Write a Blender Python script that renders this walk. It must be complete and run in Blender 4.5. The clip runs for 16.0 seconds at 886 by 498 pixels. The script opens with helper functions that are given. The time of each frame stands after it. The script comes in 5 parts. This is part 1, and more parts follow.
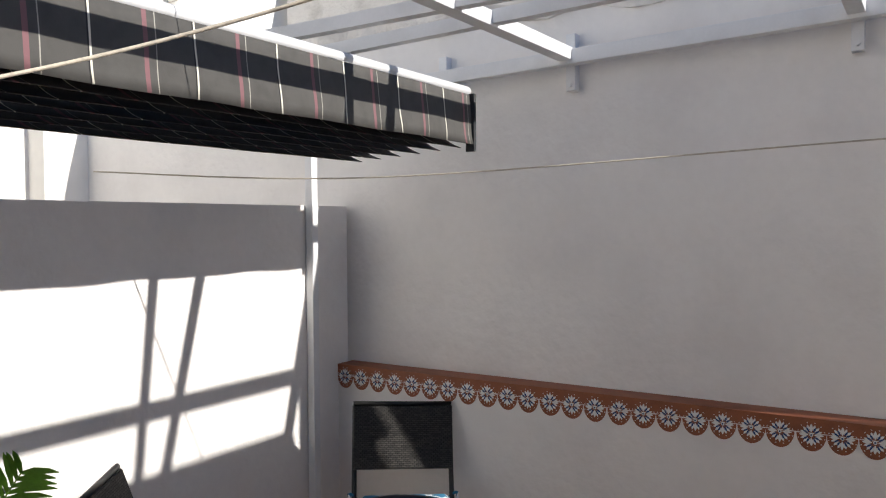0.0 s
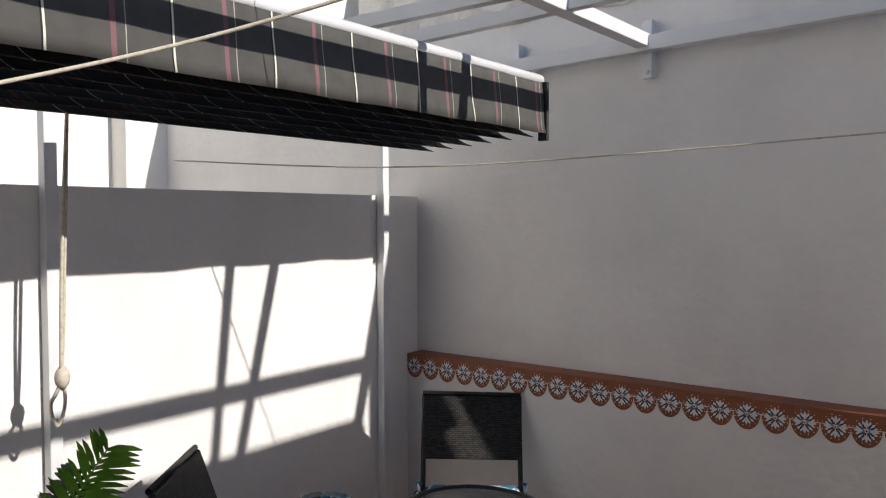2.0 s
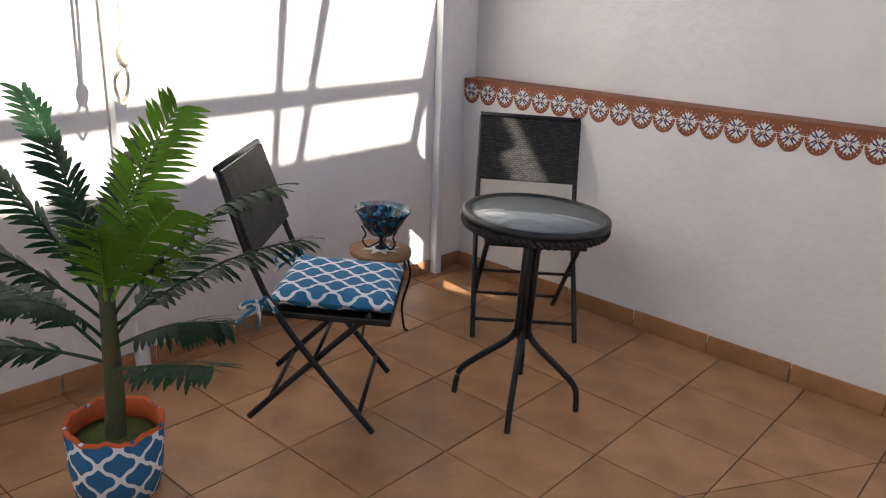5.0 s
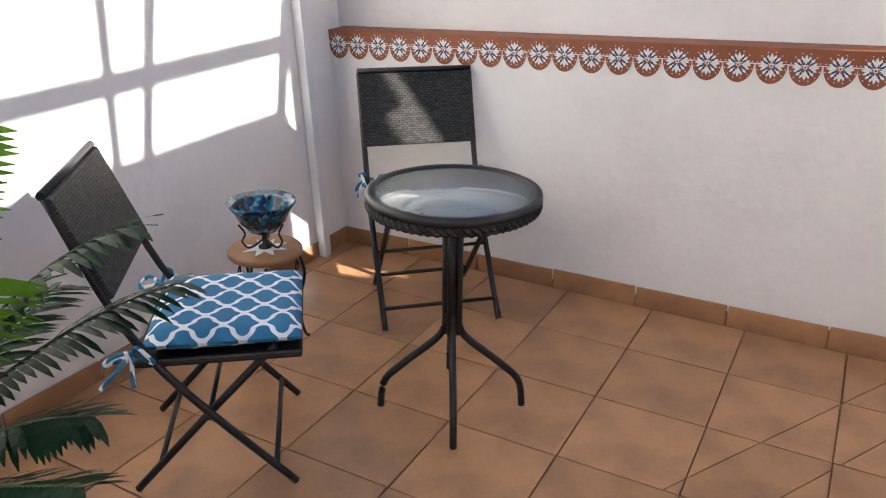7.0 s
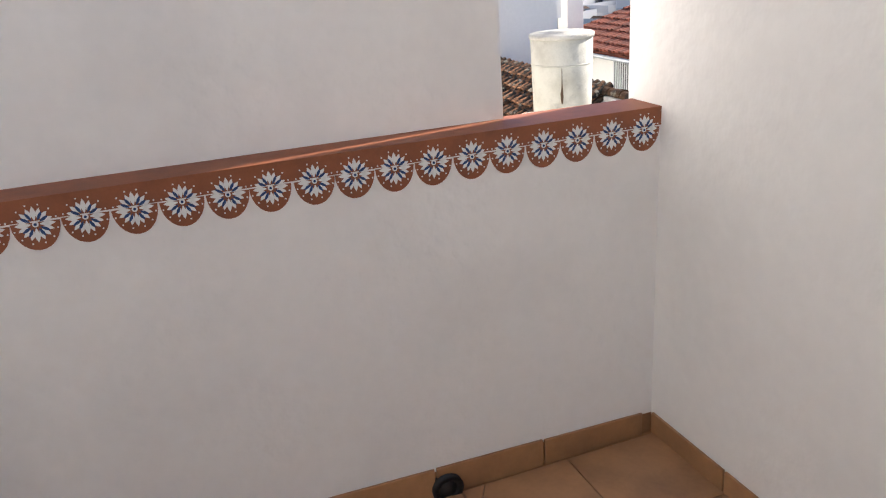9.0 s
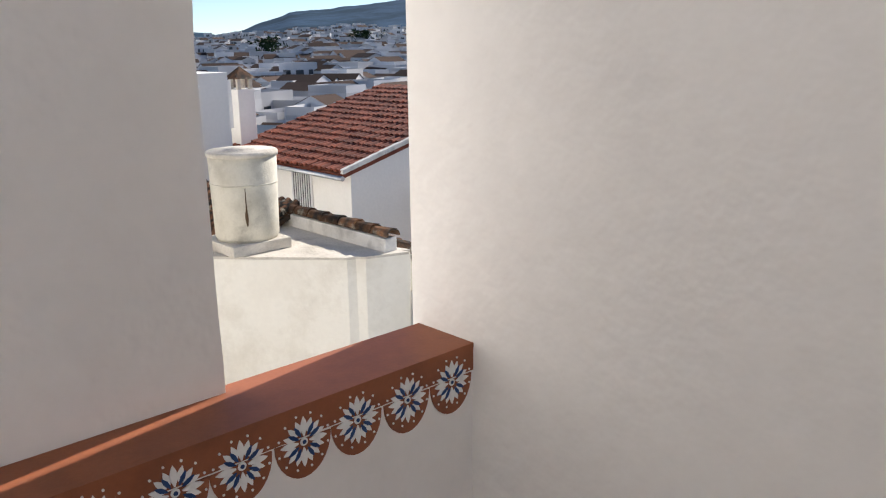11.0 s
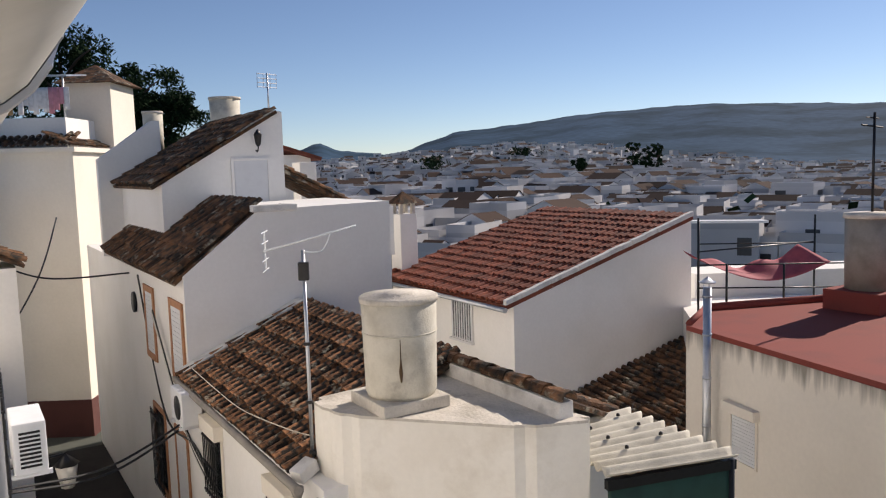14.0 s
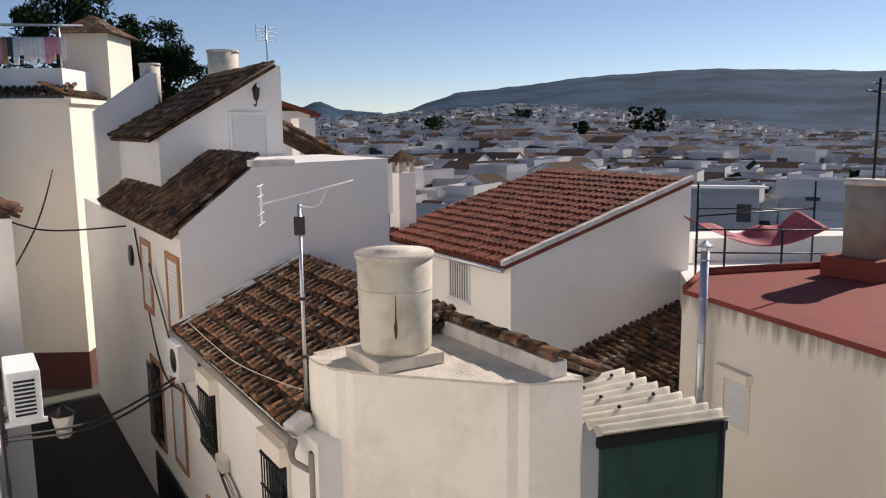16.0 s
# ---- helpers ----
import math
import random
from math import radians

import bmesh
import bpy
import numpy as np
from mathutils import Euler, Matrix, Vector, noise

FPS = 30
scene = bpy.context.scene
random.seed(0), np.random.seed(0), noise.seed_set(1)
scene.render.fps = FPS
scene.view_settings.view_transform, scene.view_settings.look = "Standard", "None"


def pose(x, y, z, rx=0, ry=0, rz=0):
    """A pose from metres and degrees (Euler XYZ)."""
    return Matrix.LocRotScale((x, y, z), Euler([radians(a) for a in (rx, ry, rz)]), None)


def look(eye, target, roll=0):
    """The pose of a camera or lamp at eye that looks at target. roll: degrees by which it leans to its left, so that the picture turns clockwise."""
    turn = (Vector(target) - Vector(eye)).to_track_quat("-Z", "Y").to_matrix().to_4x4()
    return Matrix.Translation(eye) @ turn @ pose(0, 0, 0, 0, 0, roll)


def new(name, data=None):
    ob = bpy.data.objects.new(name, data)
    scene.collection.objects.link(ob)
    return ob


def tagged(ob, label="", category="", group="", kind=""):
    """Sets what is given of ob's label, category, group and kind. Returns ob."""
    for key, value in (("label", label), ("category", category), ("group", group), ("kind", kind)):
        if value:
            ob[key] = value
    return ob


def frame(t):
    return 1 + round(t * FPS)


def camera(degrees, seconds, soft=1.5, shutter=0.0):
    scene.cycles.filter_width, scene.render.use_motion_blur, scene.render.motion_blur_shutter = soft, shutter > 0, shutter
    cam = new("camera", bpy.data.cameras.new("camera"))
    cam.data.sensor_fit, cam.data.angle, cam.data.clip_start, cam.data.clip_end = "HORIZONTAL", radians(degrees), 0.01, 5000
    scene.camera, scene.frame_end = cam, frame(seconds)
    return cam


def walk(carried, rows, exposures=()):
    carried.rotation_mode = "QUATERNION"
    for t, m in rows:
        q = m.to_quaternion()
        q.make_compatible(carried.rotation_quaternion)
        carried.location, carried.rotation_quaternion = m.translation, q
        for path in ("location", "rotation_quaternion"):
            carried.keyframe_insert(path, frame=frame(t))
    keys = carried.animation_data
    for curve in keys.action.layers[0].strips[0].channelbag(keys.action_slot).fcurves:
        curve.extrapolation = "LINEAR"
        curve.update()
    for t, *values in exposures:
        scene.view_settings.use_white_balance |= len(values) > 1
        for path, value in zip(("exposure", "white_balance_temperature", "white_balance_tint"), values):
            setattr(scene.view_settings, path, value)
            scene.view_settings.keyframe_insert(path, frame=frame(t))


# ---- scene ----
cam = camera(58.6, 16.0, 1.15)
PATH = [
    (0, (2.690, -3.209, 1.700), (1.622, -1.520, 1.633), -0.4),
    (0.5, (2.695, -3.226, 1.721), (1.599, -1.553, 1.740), -0.1),
    (1, (2.682, -3.224, 1.725), (1.557, -1.572, 1.776), 0.5),
    (1.5, (2.682, -3.217, 1.717), (1.501, -1.603, 1.700), 0.9),
    (2, (2.664, -3.208, 1.684), (1.458, -1.614, 1.601), -0.1),
    (2.5, (2.671, -3.186, 1.637), (1.480, -1.591, 1.440), -1.1),
    (3, (2.665, -3.192, 1.592), (1.494, -1.600, 1.284), -0.2),
    (3.5, (2.652, -3.209, 1.542), (1.475, -1.631, 1.187), 0.7),
    (4, (2.646, -3.218, 1.491), (1.440, -1.680, 1.068), 1.0),
    (4.5, (2.630, -3.237, 1.446), (1.411, -1.747, 0.907), 2.1),
    (4.7, (2.618, -3.235, 1.432), (1.394, -1.768, 0.844), 2.4),
    (6.8, (2.256, -3.004, 1.417), (1.215, -1.499, 0.612), -1.6),
    (7, (2.191, -2.928, 1.426), (1.288, -1.327, 0.639), -2.3),
    (7.5, (2.043, -2.656, 1.431), (1.477, -0.891, 0.680), -2.8),
    (8, (1.978, -2.414, 1.410), (1.779, -0.557, 0.694), -3.4),
    (8.5, (1.943, -2.190, 1.411), (2.136, -0.328, 0.707), -4.5),
    (9, (1.966, -1.919, 1.416), (2.564, -0.146, 0.709), -4.0),
    (9.5, (1.994, -1.672, 1.412), (2.928, -0.038, 0.736), -3.5),
    (10, (2.066, -1.410, 1.421), (3.243, 0.078, 0.786), -3.1),
    (10.2, (2.105, -1.298, 1.431), (3.356, 0.139, 0.809), -2.4),
    (12.3, (2.951, -0.231, 1.671), (4.251, 1.26, 1.38), -0.5),
    (12.5, (3.04, -0.071, 1.693), (4.334, 1.429, 1.421), -0.7),
    (13, (2.987, -0.025, 1.689), (4.294, 1.47, 1.454), -1.6),
    (13.5, (3.064, 0.133, 1.709), (4.286, 1.701, 1.485), -2.3),
    (14, (3.101, 0.292, 1.688), (4.142, 1.987, 1.478), -1.7),
    (14.5, (3.086, 0.338, 1.681), (4.045, 2.077, 1.445), -0.7),
    (15, (3.097, 0.341, 1.671), (4.057, 2.077, 1.413), -0.1),
    (15.5, (3.126, 0.339, 1.642), (4.113, 2.055, 1.362), -0.1),
    (16, (3.147, 0.321, 1.634), (4.182, 2.005, 1.327), -0.6),
]

EXPOSURES = [(0.0, 0.55, 6230, 12), (0.5, 0.2, 6230, 12), (1.5, 0.15, 6230, 12), (3.0, 0.52, 6280, 12), (3.5, 0.8, 6330, 12), (4.0, 0.93, 6350, 12), (4.7, 1.38, 6400, 12), (6.8, 2.05, 6250, 12), (8.0, 1.95, 6150, 12), (9.0, 1.45, 6280, 12), (10.2, 1.13, 6250, 12), (12.3, 0.35, 6680, 14), (13.5, 0.3, 6750, 16), (16.0, 0.3, 6850, 17)]
walk(cam, [(t, look(eye, target, roll)) for t, eye, target, roll in PATH], EXPOSURES)

# ---- light ----
SUN_WAY = Vector((1.0, 0.148, 0.63)).normalized()
world = bpy.data.worlds.new("sky")
scene.world = world
world.use_nodes = True
wn = world.node_tree.nodes
sky = wn.new("ShaderNodeTexSky")
sky.sky_type, sky.sun_disc = "NISHITA", False
sky.sun_elevation = math.asin(SUN_WAY.z)
sky.sun_rotation = math.atan2(SUN_WAY.x, SUN_WAY.y)
sky.air_density, sky.dust_density, sky.ozone_density, sky.altitude = 0.75, 0.1, 3.0, 600
wn["Background"].inputs["Strength"].default_value = 0.082
world.node_tree.links.new(sky.outputs[0], wn["Background"].inputs["Color"])
sun = new("sun", bpy.data.lights.new("sun", "SUN"))
sun.data.energy, sun.data.angle, sun.data.color = 4.5, radians(0.6), (1.0, 0.93, 0.82)
sun.matrix_world = look(SUN_WAY * 50, (0, 0, 0))


# ---- materials ----
def material(name, color, rough=0.7, metal=0.0, var=0.12, scale=6.0, fine=90.0, bump=0.15, depth=0.004, tint=None, spread=0.0, edge=(0.45, 0.75)):
    """Base colour varied at two sizes, with relief; tint: a second colour in blotches; spread: change from object to object."""
    m = bpy.data.materials.new(name)
    m.use_nodes = True
    n, l = m.node_tree.nodes, m.node_tree.links
    b = n["Principled BSDF"]
    b.inputs["Roughness"].default_value, b.inputs["Metallic"].default_value = rough, metal
    tc = n.new("ShaderNodeTexCoord")
    big, small = n.new("ShaderNodeTexNoise"), n.new("ShaderNodeTexNoise")
    big.inputs["Scale"].default_value, small.inputs["Scale"].default_value = scale, fine
    big.inputs["Detail"].default_value = 6
    for t in (big, small):
        l.new(tc.outputs["Object"], t.inputs["Vector"])
    mix = n.new("ShaderNodeMix")
    mix.data_type = "RGBA"
    mix.inputs["A"].default_value = (*color, 1)
    mix.inputs["B"].default_value = (*(tint or [c * (1 - var * 2) for c in color]), 1)
    ramp = n.new("ShaderNodeValToRGB")
    ramp.color_ramp.elements[0].position, ramp.color_ramp.elements[1].position = edge
    l.new(big.outputs["Fac"], ramp.inputs["Fac"])
    l.new(ramp.outputs["Color"], mix.inputs["Factor"])
    hsv = n.new("ShaderNodeHueSaturation")
    val = n.new("ShaderNodeMapRange")
    val.inputs["To Min"].default_value, val.inputs["To Max"].default_value = 1 - var, 1 + var
    l.new(small.outputs["Fac"], val.inputs["Value"])
    if spread:
        info, mr, mul = n.new("ShaderNodeObjectInfo"), n.new("ShaderNodeMapRange"), n.new("ShaderNodeMath")
        mr.inputs["To Min"].default_value, mr.inputs["To Max"].default_value = 1 - spread, 1 + spread
        l.new(info.outputs["Random"], mr.inputs["Value"])
        mul.operation = "MULTIPLY"
        l.new(val.outputs["Result"], mul.inputs[0])
        l.new(mr.outputs["Result"], mul.inputs[1])
        l.new(mul.outputs[0], hsv.inputs["Value"])
    else:
        l.new(val.outputs["Result"], hsv.inputs["Value"])
    l.new(mix.outputs["Result"], hsv.inputs["Color"])
    l.new(hsv.outputs["Color"], b.inputs["Base Color"])
    if bump:
        add, bp = n.new("ShaderNodeMath"), n.new("ShaderNodeBump")
        add.operation = "ADD"
        l.new(big.outputs["Fac"], add.inputs[0])
        l.new(small.outputs["Fac"], add.inputs[1])
        bp.inputs["Strength"].default_value, bp.inputs["Distance"].default_value = bump, depth
        l.new(add.outputs[0], bp.inputs["Height"])
        l.new(bp.outputs["Normal"], b.inputs["Normal"])
    return m


def island(m, amount=0.35):
    """Vary a material from piece to piece of one joined mesh."""
    n, l = m.node_tree.nodes, m.node_tree.links
    hsv = next(x for x in n if x.type == "HUE_SAT")
    geo, mr, mul = n.new("ShaderNodeNewGeometry"), n.new("ShaderNodeMapRange"), n.new("ShaderNodeMath")
    mr.inputs["To Min"].default_value, mr.inputs["To Max"].default_value = 1 - amount, 1 + amount
    l.new(geo.outputs["Random Per Island"], mr.inputs["Value"])
    mul.operation = "MULTIPLY"
    l.new(hsv.inputs["Value"].links[0].from_socket, mul.inputs[0])
    l.new(mr.outputs["Result"], mul.inputs[1])
    l.new(mul.outputs[0], hsv.inputs["Value"])
    return m


def lichen(m, scale, color, edge=(0.56, 0.66)):
    """Pale lichen in scattered patches over a weathered surface."""
    n, l = m.node_tree.nodes, m.node_tree.links
    hsv = next(x for x in n if x.type == "HUE_SAT")
    tex, ramp, mix = n.new("ShaderNodeTexNoise"), n.new("ShaderNodeValToRGB"), n.new("ShaderNodeMix")
    tex.inputs["Scale"].default_value, tex.inputs["Detail"].default_value, tex.inputs["Roughness"].default_value = scale, 8, 0.7
    ramp.color_ramp.elements[0].position, ramp.color_ramp.elements[1].position = edge
    mix.data_type = "RGBA"
    l.new(n.new("ShaderNodeNewGeometry").outputs["Position"], tex.inputs["Vector"])
    l.new(tex.outputs["Fac"], ramp.inputs["Fac"])
    l.new(ramp.outputs["Color"], mix.inputs["Factor"])
    l.new(hsv.outputs["Color"], mix.inputs["A"])
    mix.inputs["B"].default_value = (*color, 1)
    l.new(mix.outputs["Result"], n["Principled BSDF"].inputs["Base Color"])
    return m


def math_node(n, l, op, a, b=None):
    x = n.new("ShaderNodeMath")
    x.operation = op
    for k, v in enumerate((a, b)):
        if v is None:
            continue
        if isinstance(v, (int, float)):
            x.inputs[k].default_value = v
        else:
            l.new(v, x.inputs[k])
    return x.outputs[0]


def trellis(name, scale, blue, white, wrap=0.0):
    """Blue cloth with a white trellis; wrap: the radius, where it runs round a pot."""
    m = material(name, blue, 0.85, var=0.08, scale=20, fine=400, bump=0.2, depth=0.001)
    n, l = m.node_tree.nodes, m.node_tree.links
    sep = n.new("ShaderNodeSeparateXYZ")
    l.new(next(x for x in n if x.type == "TEX_COORD").outputs["Object"], sep.inputs[0])
    u, v = sep.outputs[0], sep.outputs[1]
    if wrap:
        u = math_node(n, l, "MULTIPLY", math_node(n, l, "ARCTAN2", sep.outputs[1], sep.outputs[0]), wrap)
        v = sep.outputs[2]
    cu, cv = (math_node(n, l, "COSINE", math_node(n, l, "MULTIPLY", w, scale)) for w in (u, v))
    c2 = math_node(n, l, "COSINE", math_node(n, l, "MULTIPLY", u, scale * 3))
    f = math_node(n, l, "ADD", math_node(n, l, "ADD", cu, cv), math_node(n, l, "MULTIPLY", c2, 0.22))
    line = math_node(n, l, "LESS_THAN", math_node(n, l, "ABSOLUTE", f), 0.42)
    mix = n.new("ShaderNodeMix")
    mix.data_type = "RGBA"
    hsv = next(x for x in n if x.type == "HUE_SAT")
    l.new(line, mix.inputs["Factor"])
    l.new(hsv.outputs["Color"], mix.inputs["A"])
    mix.inputs["B"].default_value = (*white, 1)
    l.new(mix.outputs["Result"], n["Principled BSDF"].inputs["Base Color"])
    return m


PLASTER = material("white_plaster", (0.81, 0.79, 0.765), 0.85, var=0.035, scale=2.4, fine=24, bump=0.48, depth=0.008, tint=(0.735, 0.715, 0.695))
FACADE = material("white_facade", (0.84, 0.82, 0.78), 0.9, var=0.04, scale=0.6, fine=14, bump=0.3, depth=0.01, tint=(0.77, 0.75, 0.70))
OLDWALL = material("stained_wall", (0.72, 0.70, 0.66), 0.9, var=0.08, scale=3, fine=30, bump=0.6, depth=0.02, tint=(0.38, 0.36, 0.33), edge=(0.5, 0.8))
CREAM = material("cream_render", (0.80, 0.74, 0.64), 0.9, var=0.05, scale=0.5, fine=12, bump=0.3, depth=0.01, tint=(0.74, 0.68, 0.58))
# white render, warmed and lifted in colour for sunlight bounced across the street
BLOCKWALL = lichen(material("bounce_warmed_render", (0.87, 0.83, 0.74), 0.9, var=0.04, scale=0.8, fine=16, bump=0.4, depth=0.012, tint=(0.80, 0.75, 0.65)), 1.1, (0.62, 0.56, 0.45), (0.5, 0.9))
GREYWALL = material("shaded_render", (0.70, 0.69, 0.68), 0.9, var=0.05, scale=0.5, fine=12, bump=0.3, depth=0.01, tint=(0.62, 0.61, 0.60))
TILE = material("terracotta_tile", (0.43, 0.222, 0.102), 0.42, var=0.10, scale=5, fine=60, bump=0.12, depth=0.002, tint=(0.27, 0.135, 0.068), spread=0.13, edge=(0.42, 0.74))
GROUT = material("grout", (0.33, 0.175, 0.085), 0.95, scale=12)
BROWN = material("red_brown_paint", (0.27, 0.085, 0.035), 0.6, var=0.10, scale=14, fine=120, bump=0.2, depth=0.002, tint=(0.20, 0.065, 0.03))
WHITEPAINT = material("white_stencil_paint", (0.80, 0.80, 0.78), 0.6, var=0.06, scale=60, bump=0.1)
NAVY = material("navy_stencil_paint", (0.012, 0.05, 0.16), 0.6, var=0.1, scale=60, bump=0.1)
BLACK = material("black_steel", (0.012, 0.012, 0.013), 0.42, 0.2, var=0.2, scale=20, fine=200, bump=0.1, depth=0.001)
WHITEMETAL = material("white_painted_steel", (0.74, 0.75, 0.76), 0.4, 0.0, var=0.04, scale=6, fine=80, bump=0.1, depth=0.001, tint=(0.66, 0.67, 0.68))
GALVA = material("galvanised_steel", (0.55, 0.57, 0.60), 0.38, 0.85, var=0.1, scale=5, fine=40, bump=0.1)
ROPE = material("rope", (0.60, 0.54, 0.44), 0.9, var=0.15, scale=60, fine=300, bump=0.5, depth=0.002)
CABLE = material("black_cable", (0.015, 0.015, 0.016), 0.6, bump=0)
WOOD = material("varnished_wood", (0.30, 0.155, 0.07), 0.45, var=0.15, scale=18, fine=120, bump=0.15, depth=0.001)
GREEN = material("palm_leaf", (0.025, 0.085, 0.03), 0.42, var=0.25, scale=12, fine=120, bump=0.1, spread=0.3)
# pale leaf green, raised further for sunlight coming through the fronds
LIME = material("sunlit_pale_leaf", (0.17, 0.36, 0.04), 0.42, var=0.2, scale=12, fine=120, bump=0.1)
STEM = material("palm_stem", (0.055, 0.075, 0.03), 0.7, var=0.3, scale=20, fine=90, bump=0.4, tint=(0.10, 0.07, 0.04))
ORANGE = material("orange_lining", (0.62, 0.12, 0.03), 0.8, scale=15)
MOSS = material("green_moss", (0.09, 0.12, 0.02), 0.95, scale=20, fine=150, bump=0.8, depth=0.01)
TRELLIS = trellis("trellis_cushion", 62, (0.02, 0.16, 0.30), (0.78, 0.80, 0.82))
POTCLOTH = trellis("trellis_pot_cloth", 62, (0.02, 0.13, 0.30), (0.78, 0.80, 0.82), 0.12)
TANKMAT = lichen(material("fibre_cement", (0.62, 0.58, 0.48), 0.7, var=0.08, scale=3, fine=40, bump=0.4, depth=0.01, tint=(0.46, 0.42, 0.33)), 2.2, (0.22, 0.19, 0.15), (0.52, 0.85))
RUST = material("rust_stain", (0.10, 0.06, 0.03), 0.9, scale=20)
CONCRETE = lichen(material("weathered_screed", (0.62, 0.57, 0.49), 0.9, var=0.15, scale=2.5, fine=25, bump=0.7, depth=0.02, tint=(0.42, 0.38, 0.31)), 1.6, (0.24, 0.21, 0.17), (0.56, 0.72))
OLDTILE = lichen(material("lichen_roof_tile", (0.36, 0.165, 0.075), 0.9, var=0.35, scale=7, fine=45, bump=0.8, depth=0.02, tint=(0.034, 0.030, 0.025), spread=0.65, edge=(0.42, 0.60)), 6.0, (0.40, 0.36, 0.27))
OLDTILES = lichen(island(material("lichen_roof_tiles", (0.20, 0.10, 0.05), 0.9, var=0.3, scale=5, fine=40, bump=0.8, depth=0.02, tint=(0.04, 0.035, 0.028), edge=(0.36, 0.62)), 0.5), 3.0, (0.34, 0.31, 0.24))
REDTILES = island(material("red_roof_tiles", (0.23, 0.060, 0.030), 0.85, var=0.2, scale=3, fine=40, bump=0.4, depth=0.01, tint=(0.14, 0.042, 0.025), edge=(0.4, 0.7)), 0.3)
# dark grey: the shaded side of a backlit tank set into the colour
SHADEGREY = material("shade_darkened_grey", (0.30, 0.27, 0.23), 0.7, var=0.1, scale=3, fine=30, bump=0.2, tint=(0.20, 0.18, 0.15))
REDPAINT = material("red_waterproofing", (0.245, 0.058, 0.044), 0.85, var=0.1, scale=1.5, fine=30, bump=0.2, tint=(0.20, 0.055, 0.045))
# red base paint with the street's shade worked into its colour
DARKBASE = material("shade_dark_red_base", (0.10, 0.035, 0.028), 0.85, var=0.1, scale=1.5, fine=30, bump=0.2)
ASBESTOS = material("corrugated_sheet", (0.62, 0.58, 0.48), 0.85, var=0.12, scale=3, fine=50, bump=0.6, depth=0.01, tint=(0.42, 0.39, 0.32))
NET = material("green_shade_net", (0.012, 0.05, 0.035), 0.7, var=0.2, scale=4, fine=200)
SHUTTER = material("white_shutter", (0.70, 0.71, 0.72), 0.5, var=0.03, bump=0.05)
OCHRE = material("ochre_surround", (0.42, 0.20, 0.10), 0.8, scale=8)
ASPHALT = material("street_paving", (0.045, 0.042, 0.04), 0.9, scale=2, fine=40, bump=0.4, depth=0.01)
DARKGLASS = material("window_glass", (0.03, 0.035, 0.04), 0.08, var=0.05, bump=0)
PVC = material("grey_plastic", (0.62, 0.60, 0.55), 0.35, var=0.06, scale=5, fine=30, bump=0.1, tint=(0.50, 0.48, 0.43))
PINK = material("pink_awning", (0.42, 0.09, 0.11), 0.8, scale=6)
TOWNWALL = island(material("town_walls", (0.58, 0.57, 0.565), 0.9, var=0.05, scale=0.05, fine=0.6, bump=0), 0.25)
TOWNROOF = island(material("town_roofs", (0.075, 0.053, 0.043), 0.9, var=0.1, scale=0.1, fine=1.0, bump=0), 0.4)
TOWNDARK = material("town_windows", (0.05, 0.055, 0.06), 0.4, bump=0)
# distant scrub hills with the blue of aerial haze mixed into the colour
HILL = material("haze_blue_hill", (0.046, 0.086, 0.138), 1.0, var=0.3, scale=0.006, fine=0.05, bump=0, tint=(0.024, 0.050, 0.078), edge=(0.42, 0.6))
SCRUB = material("valley_ground", (0.11, 0.115, 0.10), 1.0, var=0.2, scale=0.03, fine=0.3, bump=0, tint=(0.06, 0.075, 0.05))
PINE = island(material("pine_needles", (0.022, 0.042, 0.018), 0.8, var=0.3, scale=0.4, fine=6, bump=0), 0.5)
BARK = material("bark", (0.08, 0.055, 0.04), 0.95, scale=4, fine=30, bump=0.6)
for _m in (LIME, GREEN):
    _n, _l = _m.node_tree.nodes, _m.node_tree.links
    _thin, _both = _n.new("ShaderNodeBsdfTranslucent"), _n.new("ShaderNodeMixShader")
    _both.inputs[0].default_value = 0.35
    _l.new(_n["Principled BSDF"].inputs["Base Color"].links[0].from_socket, _thin.inputs["Color"])
    _l.new(_n["Principled BSDF"].outputs[0], _both.inputs[1])
    _l.new(_thin.outputs[0], _both.inputs[2])
    _l.new(_both.outputs[0], _n["Material Output"].inputs["Surface"])
for _m in (HILL, SCRUB, TOWNROOF, TOWNWALL, ASPHALT, PINE):
    _m.node_tree.nodes["Principled BSDF"].inputs["Specular IOR Level"].default_value = 0.05
for _m in (REDPAINT, OLDTILE, OLDTILES, OLDWALL):
    _m.node_tree.nodes["Principled BSDF"].inputs["Specular IOR Level"].default_value = 0.2
CLOTHES = [material("laundry_%s" % n, c, 0.9, scale=8) for n, c in (("white", (0.75, 0.74, 0.74)), ("red", (0.5, 0.03, 0.06)), ("pink", (0.65, 0.3, 0.36)), ("dark", (0.05, 0.05, 0.08)), ("ochre", (0.35, 0.24, 0.12)))]

# cream render with runs of grime under the roof edge
GRIMY = material("grimy_cream_render", (0.80, 0.74, 0.64), 0.9, var=0.05, scale=0.5, fine=12, bump=0.3, depth=0.01, tint=(0.74, 0.68, 0.58))
_n, _l = GRIMY.node_tree.nodes, GRIMY.node_tree.links
_map, _runs, _sep, _mix = _n.new("ShaderNodeMapping"), _n.new("ShaderNodeTexNoise"), _n.new("ShaderNodeSeparateXYZ"), _n.new("ShaderNodeMix")
_map.inputs["Scale"].default_value = (7.0, 7.0, 0.7)
_runs.inputs["Scale"].default_value, _runs.inputs["Detail"].default_value = 1.0, 5
_obj = next(x for x in _n if x.type == "TEX_COORD").outputs["Object"]
